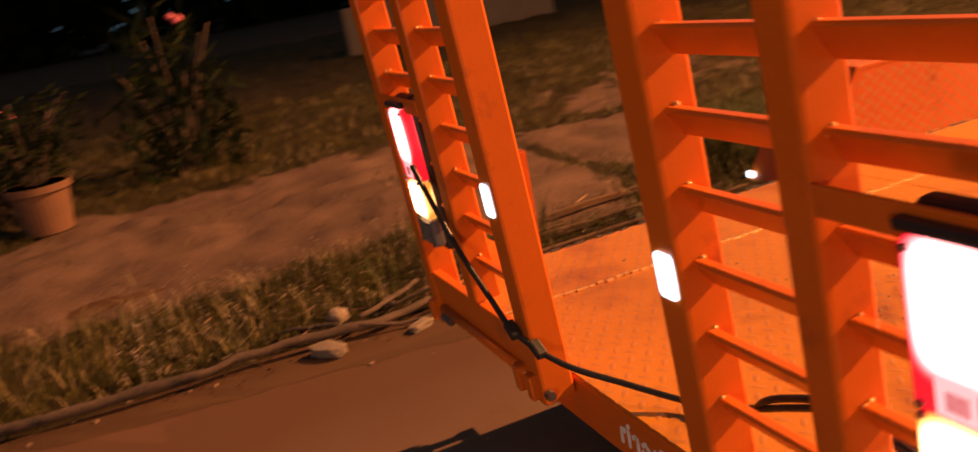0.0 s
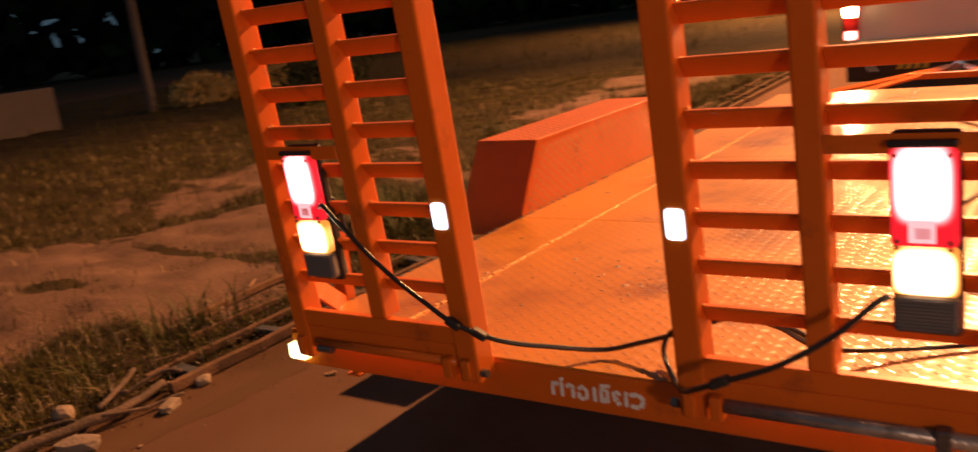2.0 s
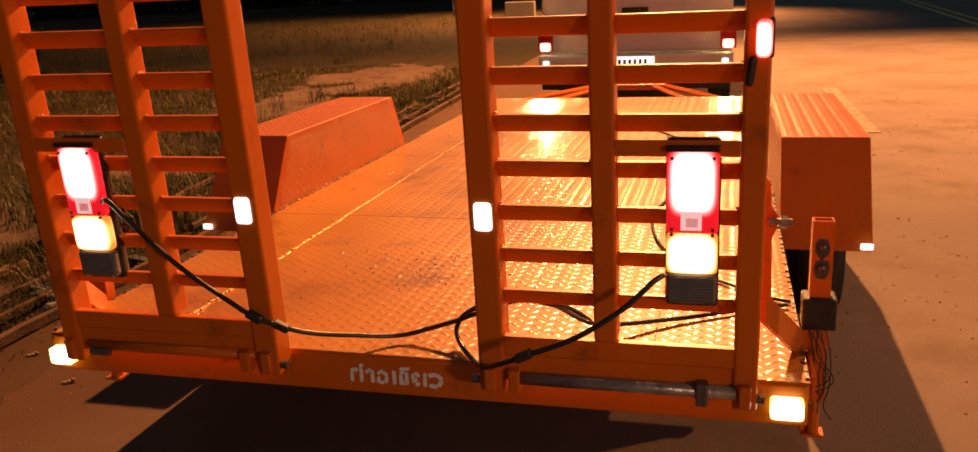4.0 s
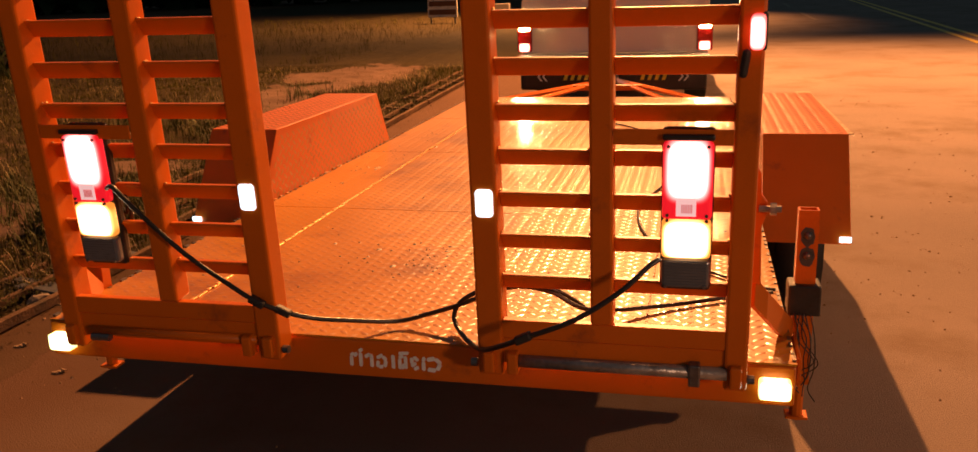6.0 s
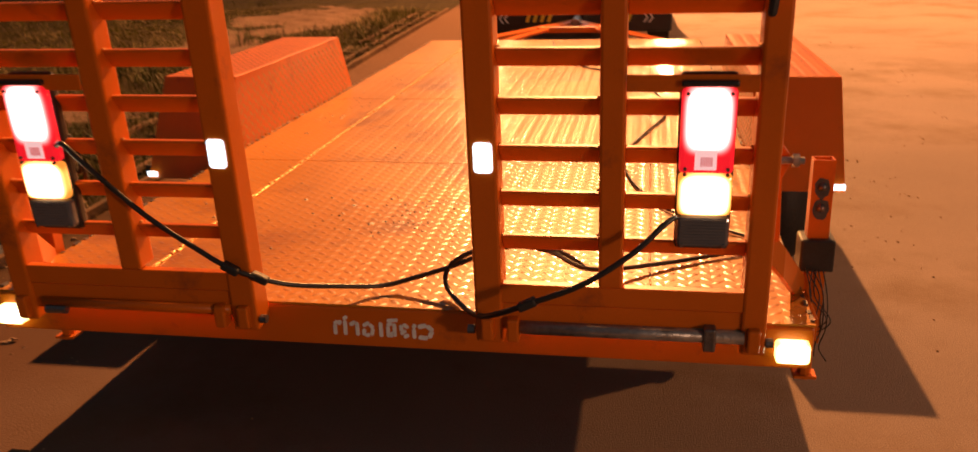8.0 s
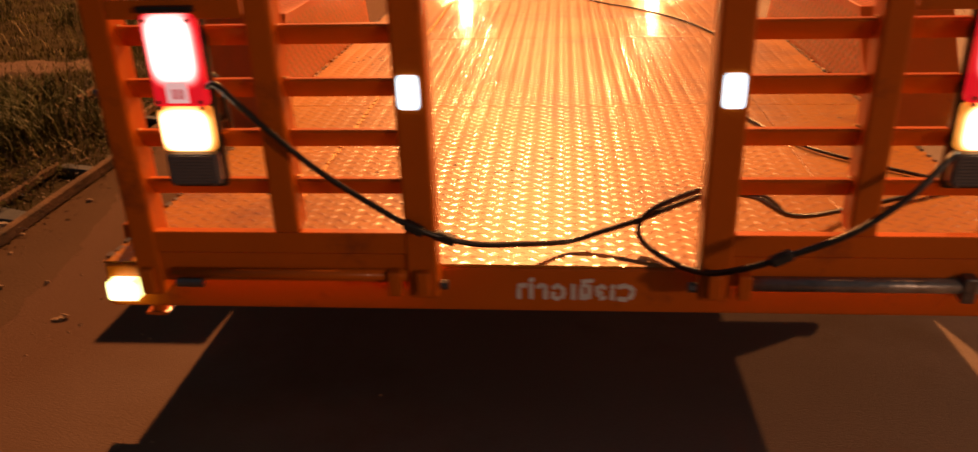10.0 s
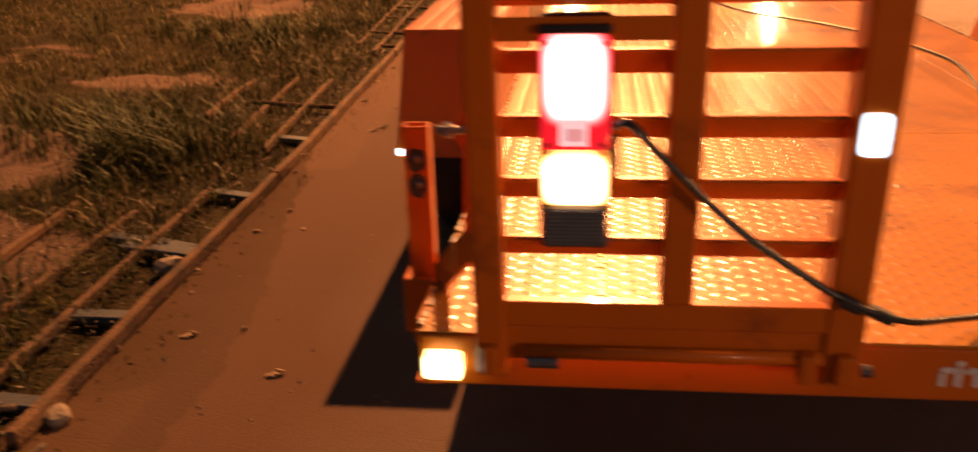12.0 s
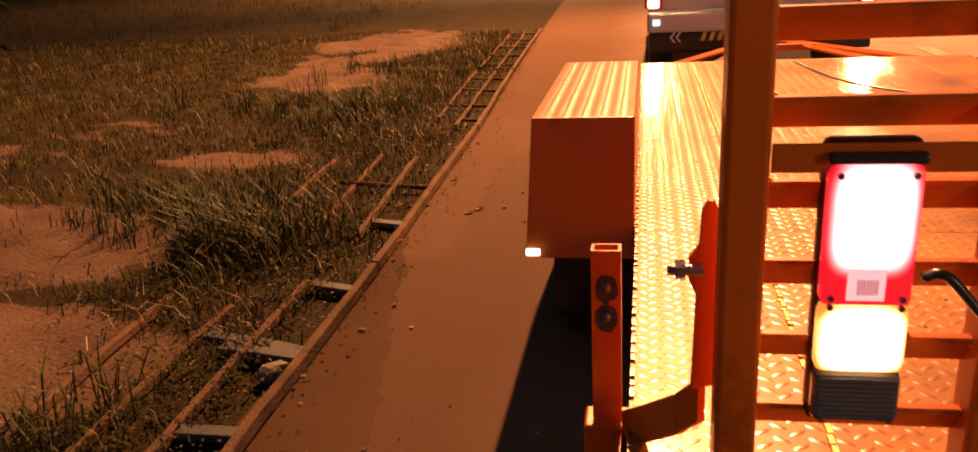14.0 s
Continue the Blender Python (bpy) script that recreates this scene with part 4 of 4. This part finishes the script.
def tail_lamp(x0, x1, amber=True):
    xc, w = (x0 + x1) / 2, (x1 - x0) / 2
    m = pose(xc, -0.078, 0.907, LEAN, 0, 0)
    bm = B()
    box(bm, -w + 0.002, w - 0.002, -0.020, 0.012, -0.193, 0.193, 0.010)
    lamp = part("tail_lamp", bm, BLACK, TR, "long upright tail lamp with lit red and amber sections")
    lamp.matrix_basis = m
    for name, mat, z0, z1, label in (("red_lens", RED_GLOW, -0.012, 0.168, "glowing red brake lens"), ("amber_lens", AMBER_GLOW, -0.105, -0.014, "glowing amber indicator lens"), ("reverse_lens", CLEAR_LENS, -0.178, -0.107, "dark grey unlit reversing lens")):
        bm = B()
        box(bm, -w + 0.005, w - 0.005, -0.046, -0.016, z0, z1, 0.009)
        lens = part(name, bm, mat, lamp, label, origin=(0, -0.036, (z0 + z1) / 2 + (0.026 if name == "red_lens" else 0)))
    bm = B()
    for k in range(9):
        z = -0.170 + 0.0068 * k
        box(bm, -w + 0.012, w - 0.012, -0.0478, -0.045, z, z + 0.0034)
    tagged(part("ribbing", bm, CLEAR_LENS, lamp), kind="stuff")
    bm = B()
    box(bm, -w + 0.004, w - 0.004, -0.048, -0.01, 0.171, 0.184, 0.004)
    part("hood", bm, BLACK, lamp, "black plastic hood over the lenses")
    for sx in (-1, 1):
        for z in (0.158, 0.0, -0.012, -0.172):
            bm = B()
            rod(bm, (sx * (w - 0.017), -0.05, z), (sx * (w - 0.017), -0.044, z), 0.004, 8)
            part("screw", bm, STEEL, lamp)
    return lamp


LAMP_R = tail_lamp(0.712, 0.832)
LAMP_L = tail_lamp(-0.808, -0.691)
for lamp, x in ((LAMP_R, 0.0), (LAMP_L, 0.0)):
    bm = B()
    box(bm, x - 0.024, x + 0.020, -0.0475, -0.0465, -0.002, 0.040)
    part("paper_label", bm, STICKER, lamp, "small paper label with a printed block")
    bm = B()
    for k in range(7):
        box(bm, x - 0.012 + 0.0036 * k, x - 0.010 + 0.0036 * k, -0.0485, -0.0477, 0.006, 0.026)
    part("label_print", bm, PRINT, lamp)

# red marker on the outer post of one ramp
bm = B()
box(bm, -0.015, 0.015, -0.016, 0.018, -0.037, 0.037, 0.010)
mk = part("marker_lamp", bm, RED_MARK, TR, "small upright red marker lamp, lit", smooth=True)
mk.matrix_basis = pose(0.905, -0.15, 1.305, LEAN, 0, -8)
bm = B()
box(bm, -0.018, 0.018, 0.012, 0.026, -0.041, 0.041, 0.006)
part("housing", bm, BLACK, mk)
bm = B()
box(bm, -0.024, -0.006, -0.002, 0.014, -0.10, -0.038, 0.008, pose(0, 0, 0, 0, 8, 0))
part("rubber_arm", bm, RUBBER, mk)

# yellow corner markers and stencilled word, in straight strokes shaped after its letters
# corner reflectors: no bulb, the glow stands in for returned light
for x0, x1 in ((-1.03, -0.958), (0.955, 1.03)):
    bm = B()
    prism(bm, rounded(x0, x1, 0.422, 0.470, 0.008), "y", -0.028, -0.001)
    part("corner_marker", bm, YELLOW_GLOW, TR, "yellow reflective corner marker, given a glow", origin=((x0 + x1) / 2, -0.003, 0.446))
def stencil(strokes):
    """One sprayed mark: short straight strokes with a gap between them."""
    bm = B()
    for xa, za, xb, zb, w in strokes:
        w *= 1.1
        d = Vector((xb - xa, 0, zb - za)).normalized() * (w / 2)
        n = Vector((-d.z, 0, d.x))
        a, b = Vector((xa, -0.0022, za)), Vector((xb, -0.0022, zb))
        pts = [a - d * 0.4 + n, a - d - n * 0.2, a - d * 0.4 - n, b + d * 0.4 - n, b + d + n * 0.2, b + d * 0.4 + n]
        lo = [bm.verts.new(p) for p in pts]
        hi = [bm.verts.new(p + Vector((0, 0.0014, 0))) for p in pts]
        bm.faces.new(lo)
        bm.faces.new(hi[::-1])
        for k in range(6):
            bm.faces.new((lo[k], hi[k], hi[(k + 1) % 6], lo[(k + 1) % 6]))
    bmesh.ops.recalc_face_normals(bm, faces=bm.faces)
    part("stencil_strokes", bm, WHITE_PAINT, TR, "white stencilled letter strokes")


def glyph(x, *strokes, w=0.0090):
    """Strokes of one mark, in millimetres from its lower corner at x."""
    x = 0.92 * x - 0.0087
    z0 = 0.428 - 0.006 * (x + 0.1)
    stencil([(x + 0.00092 * xa, z0 + za / 1000, x + 0.00092 * xb, z0 + zb / 1000, w) for xa, za, xb, zb in strokes])


glyph(-0.109, (5, 2, 5, 21), (6, 29, 10, 32), (17, 29, 20, 33))
glyph(-0.081, (6, 2, 6, 33), (5, 43, 9, 46))
glyph(-0.061, (3, 28, 12, 33), (18, 31, 20, 27), (20, 2, 20, 21))
glyph(-0.026, (3, 3, 4, 13), (11, 0, 15, 1), (5, 27, 15, 33), (22, 28, 27, 23), (28, 15, 25, 4))
glyph(0.020, (5, 2, 5, 33))
glyph(0.040, (5, 2, 5, 24), (13, 2, 16, 9), (23, 4, 23, 32), (6, 32, 13, 34), (7, 43, 29, 45), w=0.0085)
glyph(0.078, (4, 29, 4, 20), (13, 33, 20, 28), (5, 11, 13, 16), (14, 2, 20, 5))
glyph(0.110, (7, 2, 7, 20), (7, 29, 9, 33))
glyph(0.127, (6, 31, 20, 34), (30, 31, 38, 24), (38, 16, 33, 6), (7, 2, 22, 1), w=0.0105)

# cables
bm = B()
sweep(bm, [(-0.69, -0.13, 0.935), (-0.665, -0.14, 0.94), (-0.615, -0.135, 0.885), (-0.50, -0.125, 0.772), (-0.385, -0.115, 0.686), (-0.30, -0.106, 0.632), (-0.20, -0.06, 0.583), (-0.10, 0.02, 0.548), (0.0, 0.09, 0.525), (0.08, 0.11, 0.542), (0.17, 0.115, 0.572), (0.25, 0.12, 0.605), (0.33, 0.13, 0.628), (0.42, 0.15, 0.61), (0.52, 0.19, 0.55), (0.70, 0.32, 0.522), (0.90, 0.44, 0.518), (1.02, 0.5, 0.517)], 0.0065)
part("lamp_cable", bm, CABLE, TR, "black cable slung between the ramps", smooth=True)
bm = B()
sweep(bm, [(0.715, -0.125, 0.80), (0.69, -0.14, 0.785), (0.629, -0.165, 0.730), (0.527, -0.185, 0.664), (0.41, -0.18, 0.611), (0.34, -0.15, 0.572), (0.285, -0.09, 0.535), (0.235, -0.015, 0.517), (0.185, 0.06, 0.520), (0.160, 0.10, 0.540), (0.168, 0.115, 0.572), (0.200, 0.115, 0.600), (0.25, 0.12, 0.622), (0.31, 0.125, 0.640), (0.38, 0.14, 0.634), (0.45, 0.17, 0.60), (0.50, 0.21, 0.55)], 0.0068)
part("lamp_cable", bm, CABLE, TR, "black cable looped under the lamp onto the deck", smooth=True)
bm = B()
sweep(bm, [(-0.715, -0.07, 0.93), (-0.698, -0.07, 0.945), (-0.686, -0.06, 0.90), (-0.698, -0.05, 0.85), (-0.712, -0.05, 0.87), (-0.702, -0.045, 0.91), (-0.686, -0.05, 0.86), (-0.69, -0.04, 0.80)], 0.0055)
part("cable_coil", bm, CABLE, TR, "coiled black cable beside the lamp", smooth=True)
for x, y, z, ang in ((-0.31, -0.108, 0.637, 28), (-0.25, -0.085, 0.606, 24), (0.405, -0.179, 0.609, -26)):
    bm = B()
    box(bm, -0.022, 0.022, -0.012, 0.012, -0.010, 0.010, 0.005, pose(x, y, z, 0, ang, 0))
    part("cable_tie", bm, RUBBER, TR, "black tape wrap on the cable")
bm = B()
z = DZ + 0.009
sweep(bm, [(-0.06, 4.98, z), (0.05, 4.2, z), (0.20, 3.82, z), (0.40, 3.55, z), (0.62, 3.12, z), (0.745, 2.60, z), (0.735, 2.25, z), (0.62, 1.78, z), (0.57, 1.50, z), (0.60, 1.17, z), (0.69, 0.89, z), (0.78, 0.75, z), (0.95, 0.58, z), (1.03, 0.53, z)], 0.0055)
part("deck_cable", bm, CABLE, TR, "thin black cable lying across the deck", smooth=True)

for k in range(7):
    bm = B()
    x, y = 1.070 + 0.014 * (k % 4), 0.255 - 0.02 * (k // 4)
    bend_x, drop = 0.02 * math.sin(k * 2.1), 0.10 + 0.02 * (k * 5 % 4)
    sweep(bm, [(x - 0.015, y + 0.01, 0.55), (x + bend_x, y - 0.01, 0.52 - drop * 0.3), (x + 0.012 * (k % 3), y - 0.025, 0.51 - drop * 0.7), (x - 0.012 + bend_x * 1.6, y - 0.02, 0.50 - drop), (x + 0.02 * math.cos(k * 1.7), y - 0.03, 0.49 - drop * 1.15)], 0.0017, 6)
    part("loose_wire", bm, CABLE, TR, "thin dark wire end at the corner", smooth=True)

# ---- towing pickup ----
TK = thing("pickup_truck", (-0.05, 7.1, 0), "white pickup truck with lit rear lamps towing the trailer", "truck")
bm = B()
prism(bm, [(-0.93, 0.70), (-0.93, 1.22), (-0.88, 1.30), (0.88, 1.30), (0.93, 1.22), (0.93, 0.70)], "y", 0.0, 0.10, 0.015)
tg = part("tailgate", bm, TRUCK_WHITE, TK)
bm = B()
box(bm, -0.13, 0.13, -0.015, 0.002, 1.06, 1.13, 0.01)
part("handle", bm, BLACK, tg, "black tailgate handle")
for s in (-1, 1):
    bm = B()
    prism(bm, [(0.11, 0.62), (0.11, 1.30), (2.0, 1.30), (2.0, 0.62), (1.55, 0.62), (1.45, 0.85), (1.15, 0.98), (0.85, 0.85), (0.75, 0.62)], "x", *sorted((s * 0.88, s * 0.93)), 0.006)
    part("bed_side", bm, TRUCK_WHITE, TK)
bm = B()
prism(bm, [(2.0, 0.45), (2.0, 1.30), (2.15, 1.78), (3.3, 1.80), (3.9, 1.25), (5.0, 1.15), (5.05, 0.45)], "x", -0.92, 0.92, 0.03)
part("cab", bm, TRUCK_WHITE, TK)
bm = B()
prism(bm, [(1.99, 1.34), (2.115, 1.72), (2.125, 1.72), (2.0, 1.34)], "x", -0.7, 0.7)
part("rear_window", bm, GLASS_DARK, TK)
bm = B()
box(bm, -0.87, 0.87, 0.05, 2.0, 0.62, 0.69)
part("bed_floor", bm, BLACK, TK)
bm = B()
box(bm, -0.95, 0.95, -0.14, 0.02, 0.52, 0.69, 0.02)
bp = part("bumper", bm, TRUCK_WHITE, TK)
bm = B()
box(bm, -0.93, 0.93, -0.10, 0.05, 0.34, 0.515, 0.02)
skirt = part("under_skirt", bm, BLACK, TK)
for s in (-1, 1):
    bm = B()
    box(bm, s * 0.895 - 0.075, s * 0.895 + 0.075, -0.03, 0.08, 0.72, 1.06, 0.012)
    lamp = part("rear_lamp", bm, RED_DARK, TK, "upright red rear lamp cluster")
    for name, z, h, mat in (("bulb", 0.985, 0.055, TRUCK_GLOW), ("stop_light", 0.765, 0.04, TRUCK_RED)):
        bm = B()
        box(bm, s * 0.895 - 0.055, s * 0.895 + 0.055, -0.04, -0.028, z - h, z + h, 0.008)
        part(name, bm, mat, lamp, origin=(s * 0.895, -0.034, z))
    bm = B()
    box(bm, s * 0.87 - 0.03, s * 0.87 + 0.03, -0.152, -0.138, 0.585, 0.635, 0.005)
    part("bumper_light", bm, PLATE_GLOW, bp, origin=(s * 0.87, -0.145, 0.61))
    for wy in (1.15, 4.1):
        bm = B()
        rod(bm, (s * 0.70, wy, 0.345), (s * 0.92, wy, 0.345), 0.345, 36)
        w = part("wheel", bm, RUBBER, TK, smooth=False)
        bm = B()
        rod(bm, (s * 0.915, wy, 0.345), (s * 0.93, wy, 0.345), 0.2, 24)
        part("rim", bm, STEEL, w)
    for k in range(2):
        bm = B()
        x = s * (0.70 - 0.05 * k)
        prism(bm, [(x, 0.43), (x + s * 0.02, 0.43), (x + s * 0.055, 0.475), (x + s * 0.02, 0.52), (x, 0.52), (x + s * 0.035, 0.475)], "y", -0.106, -0.102)
        part("chevron", bm, LINE_WHITE, skirt, "white reflective chevron")
    for k in range(4):
        bm = B()
        x = s * (0.28 + 0.07 * k)
        prism(bm, [(x, 0.44), (x + 0.035, 0.44), (x + 0.06, 0.515), (x + 0.025, 0.515)], "y", -0.106, -0.102)
        part("stripe", bm, YELLOW, skirt, "yellow reflective stripe")
bm = B()
box(bm, -0.20, 0.20, -0.152, -0.143, 0.565, 0.665, 0.004)
np_ = part("plate", bm, PLATE_GLOW, bp, "white registration plate, its lighting put in as glow", origin=(0, -0.147, 0.61))
bm = B()
for k in range(6):
    box(bm, -0.15 + 0.05 * k, -0.12 + 0.05 * k, -0.012, -0.006, -0.03, 0.03)
part("plate_lettering", bm, BLACK, np_)
bm = B()
rod(bm, (0, -0.30, 0.44), (0, 0.1, 0.44), 0.03, 10)
part("tow_bar", bm, STEEL, TK)


# ---- far side of the verge ----
def pot_plant(x, y, r, h, plant_h, n, flowers=0):
    z = verge_height(x, y)
    p = thing("potted_plant", (x, y, z), "leafy shrub in a large tan clay pot on the verge", "plant", "potted plants")
    bm = B()
    rod(bm, (0, 0, 0), (0, 0, h), r * 0.75, 28, r)
    rod(bm, (0, 0, h - 0.05), (0, 0, h), r * 1.07, 28)
    part("pot", bm, CLAY, p, smooth=False)
    leaf_v, leaf_f = [], []
    for k in range(9):
        a = k * 2.4
        tip = Vector((math.cos(a) * rng.uniform(0.15, 0.55), math.sin(a) * rng.uniform(0.15, 0.55), h + plant_h * rng.uniform(0.55, 1.0)))
        base = Vector((math.cos(a) * 0.05, math.sin(a) * 0.05, h - 0.04))
        mid = base.lerp(tip, 0.5) + Vector((0, 0, 0.08))
        bm = B()
        sweep(bm, [base, mid, tip], 0.008, 5, 4)
        part("stem", bm, BRANCH, p)
        for _ in range(n):
            t = rng.uniform(0.3, 1)
            c = base.lerp(tip, t) + Vector((rng.gauss(0, 0.09), rng.gauss(0, 0.09), rng.gauss(0, 0.07)))
            u = Vector((rng.uniform(-1, 1), rng.uniform(-1, 1), rng.uniform(-0.6, 0.4))).normalized() * rng.uniform(0.03, 0.06)
            w = u.orthogonal().normalized() * u.length * 0.4
            i = len(leaf_v)
            leaf_v += [c - u, c + w, c + u, c - w]
            leaf_f.append((i, i + 1, i + 2, i + 3))
    tagged(raw("foliage", leaf_v, leaf_f, LEAF, p), kind="stuff")
    for k in range(flowers):
        bm = B()
        bmesh.ops.create_icosphere(bm, subdivisions=1, radius=0.05, matrix=Matrix.Translation((rng.uniform(-0.4, 0.4), rng.uniform(-0.4, 0.4), h + plant_h * rng.uniform(0.7, 1.0))))
        part("flower", bm, PINK, p, "pink blossom")
    return p


pot_plant(-6.0, -1.38, 0.22, 0.36, 0.75, 60, 1)


def block(x, y, w, h, d, turn, label):
    bm = B()
    box(bm, -w / 2, w / 2, -d / 2, d / 2, 0, h, 0.02)
    ob = part("concrete_block", bm, CONCRETE)
    ob.matrix_basis = pose(x, y, verge_height(x, y) - 0.05, 0, 0, turn)
    return tagged(ob, label, "block", "concrete blocks")


block(-17.2, 5.05, 2.15, 0.98, 0.3, 88, "low pale concrete wall block far on the verge")
for k in range(3):
    bm = B()
    box(bm, -0.004, 0.004, -0.07, 0.07, -0.13, 0.13, 0.0, pose(0, 0, 0, 12 * (k - 1), 0, 0))
    ob = part("paint_mark", bm, CLAY)
    ob.location = (-17.04, 5.0 + 0.22 * k, 0.62)
    tagged(ob, "smeared faded red paint bar on the block", "paint mark", "paint marks on the block")
block(-17.2, 7.85, 1.75, 0.95, 0.3, 88, "stained pale concrete wall block in the dark")
mb = thing("board_on_post", (-17.4, 6.95, 0.0), "small pale board on a dark post in the unlit field", "board")
bm = B()
box(bm, -0.03, 0.03, -0.30, 0.30, 1.15, 1.60, 0.01)
part("board", bm, CONCRETE, mb)
bm = B()
box(bm, -0.10, -0.035, -0.05, 0.05, 0.0, 1.55, 0.01)
part("post", bm, GREYPIPE, mb)
block(-7.2, 34.0, 1.2, 0.6, 0.3, 0, "low white painted kerb block far ahead")
bm = B()
rod(bm, (0, 0, 0), (0, 0, 8), 0.115, 12, 0.085)
pl = part("utility_pole", bm, CONCRETE)
pl.location = (-17.3, 11.15, 0)
tagged(pl, "pale concrete utility pole beyond the verge", "pole")


def shrub(x, y, r, h, mat, label, n=700):
    z = verge_height(x, y)
    vs, fs = [], []
    for _ in range(n):
        a, rr, t = rng.uniform(0, 6.28), r * math.sqrt(rng.random()), rng.random()
        bulge = 0.55 + 0.75 * abs(noise.noise((x + 2.2 * math.cos(a), y + 2.2 * math.sin(a), 3.0 * t)))
        c = Vector((x + rr * bulge * math.cos(a), y + rr * bulge * math.sin(a), z + t * h * (1.1 - 0.5 * (rr / r) ** 2) * (0.6 + bulge * 0.5)))
        u = Vector((rng.uniform(-1, 1), rng.uniform(-1, 1), rng.uniform(0.2, 1.2))).normalized() * rng.uniform(0.08, 0.2)
        w = u.orthogonal().normalized() * 0.025
        i = len(vs)
        vs += [c - u, c + w, c + u, c - w]
        fs.append((i, i + 1, i + 2, i + 3))
    sh = thing("shrub", (x, y, z), label, "shrub", "shrubs on the verge")
    for k in range(7):
        bm = B()
        a = k * 0.9 + x
        tip = Vector((0.6 * r * math.cos(a), 0.6 * r * math.sin(a), h * rng.uniform(0.6, 0.95)))
        sweep(bm, [(0.05 * math.cos(a), 0.05 * math.sin(a), -0.05), tip * 0.5 + Vector((0, 0, 0.06 * h)), tip], 0.012, 5, 4)
        part("stem", bm, BRANCH, sh)
    tagged(raw("foliage", [v - Vector((x, y, z)) for v in vs], fs, mat, sh), kind="stuff")
    return sh


# added backdrop of dark leaf quads that hides the sky glow behind the field
vs, fs = [], []
for _ in range(9000):
    a = rng.uniform(0.25, 2.9)
    d = rng.uniform(62, 75)
    c = Vector((-d * math.sin(a) - 4, d * math.cos(a) * 1.2 + 8, 0))
    top = 9 + 5 * noise.noise((c.x * 0.09, c.y * 0.09, 2.0)) + 2.5 * noise.noise((c.x * 0.4, c.y * 0.4, 5.0))
    c.z = top * rng.random() ** 0.8
    u = Vector((rng.uniform(-1, 1), rng.uniform(-1, 1), rng.uniform(-0.5, 1))).normalized() * rng.uniform(0.9, 1.7)
    w = u.orthogonal().normalized() * 0.7
    n = len(vs)
    vs += [c - u, c + w, c + u, c - w]
    fs.append((n, n + 1, n + 2, n + 3))
tagged(raw("dark_backdrop", vs, fs, LEAF), "dark leafy backdrop added to close off the sky", "trees", kind="stuff")

shrub(-16.8, 12.3, 1.0, 0.7, STRAW_LIFTED, "pale dry tufted shrub beside the pole")
shrub(-16.4, 13.7, 0.9, 0.9, STRAW_LIFTED, "straw-coloured tall grass clump in the field")
shrub(-15.5, 15.2, 0.8, 0.6, STRAW_LIFTED, "pale dry grass clump in the field")
shrub(-11.5, 11.0, 1.2, 1.2, LEAF, "dark rounded shrub in the unlit field")
shrub(-7.3, -0.2, 0.75, 1.5, LEAF, "tall sparse dark bush behind the clay pot", 420)
shrub(-6.9, -1.7, 0.6, 0.9, LEAF, "sparse dark bush beside the clay pot", 300)
for fx, fy, fz in ((-7.0, -0.05, 1.35), (-6.6, -1.5, 0.85)):
    bm = B()
    for k in range(5):
        bmesh.ops.create_icosphere(bm, subdivisions=1, radius=0.035, matrix=pose(0.04 * math.cos(k * 1.26), 0.04 * math.sin(k * 1.26), 0.01 * k))
    ob = part("blossom", bm, PINK)
    ob.location = (fx, fy, fz)
    tagged(ob, "pink blossom on the dark bush", "flower", "blossoms")

# warning board and striped bollard beyond the end of the verge
wb = thing("warning_board", (-8.25, 30.0, 0.0), "faded white and red roadside board on posts", "sign")
bm = B()
box(bm, -0.55, 0.55, -0.02, 0.02, 0.25, 1.15, 0.008)
part("panel", bm, LINE_WHITE, wb)
for k in range(2):
    bm = B()
    box(bm, -0.50, 0.50, -0.026, -0.021, 0.34 + 0.30 * k, 0.52 + 0.30 * k)
    part("red_band", bm, CLAY, wb, "faded red band")
for x in (-0.45, 0.45):
    bm = B()
    box(bm, x - 0.03, x + 0.03, 0.022, 0.07, 0.0, 1.2, 0.004)
    part("post", bm, GREYPIPE, wb)
bl = thing("bollard", (-7.45, 29.9, 0.0), "black and yellow banded roadside bollard", "bollard")
for k in range(5):
    bm = B()
    rod(bm, (0, 0, 0.25 * k), (0, 0, 0.25 * k + 0.249), 0.11, 16)
    part("band", bm, YELLOW if k % 2 == 0 else BLACK, bl)
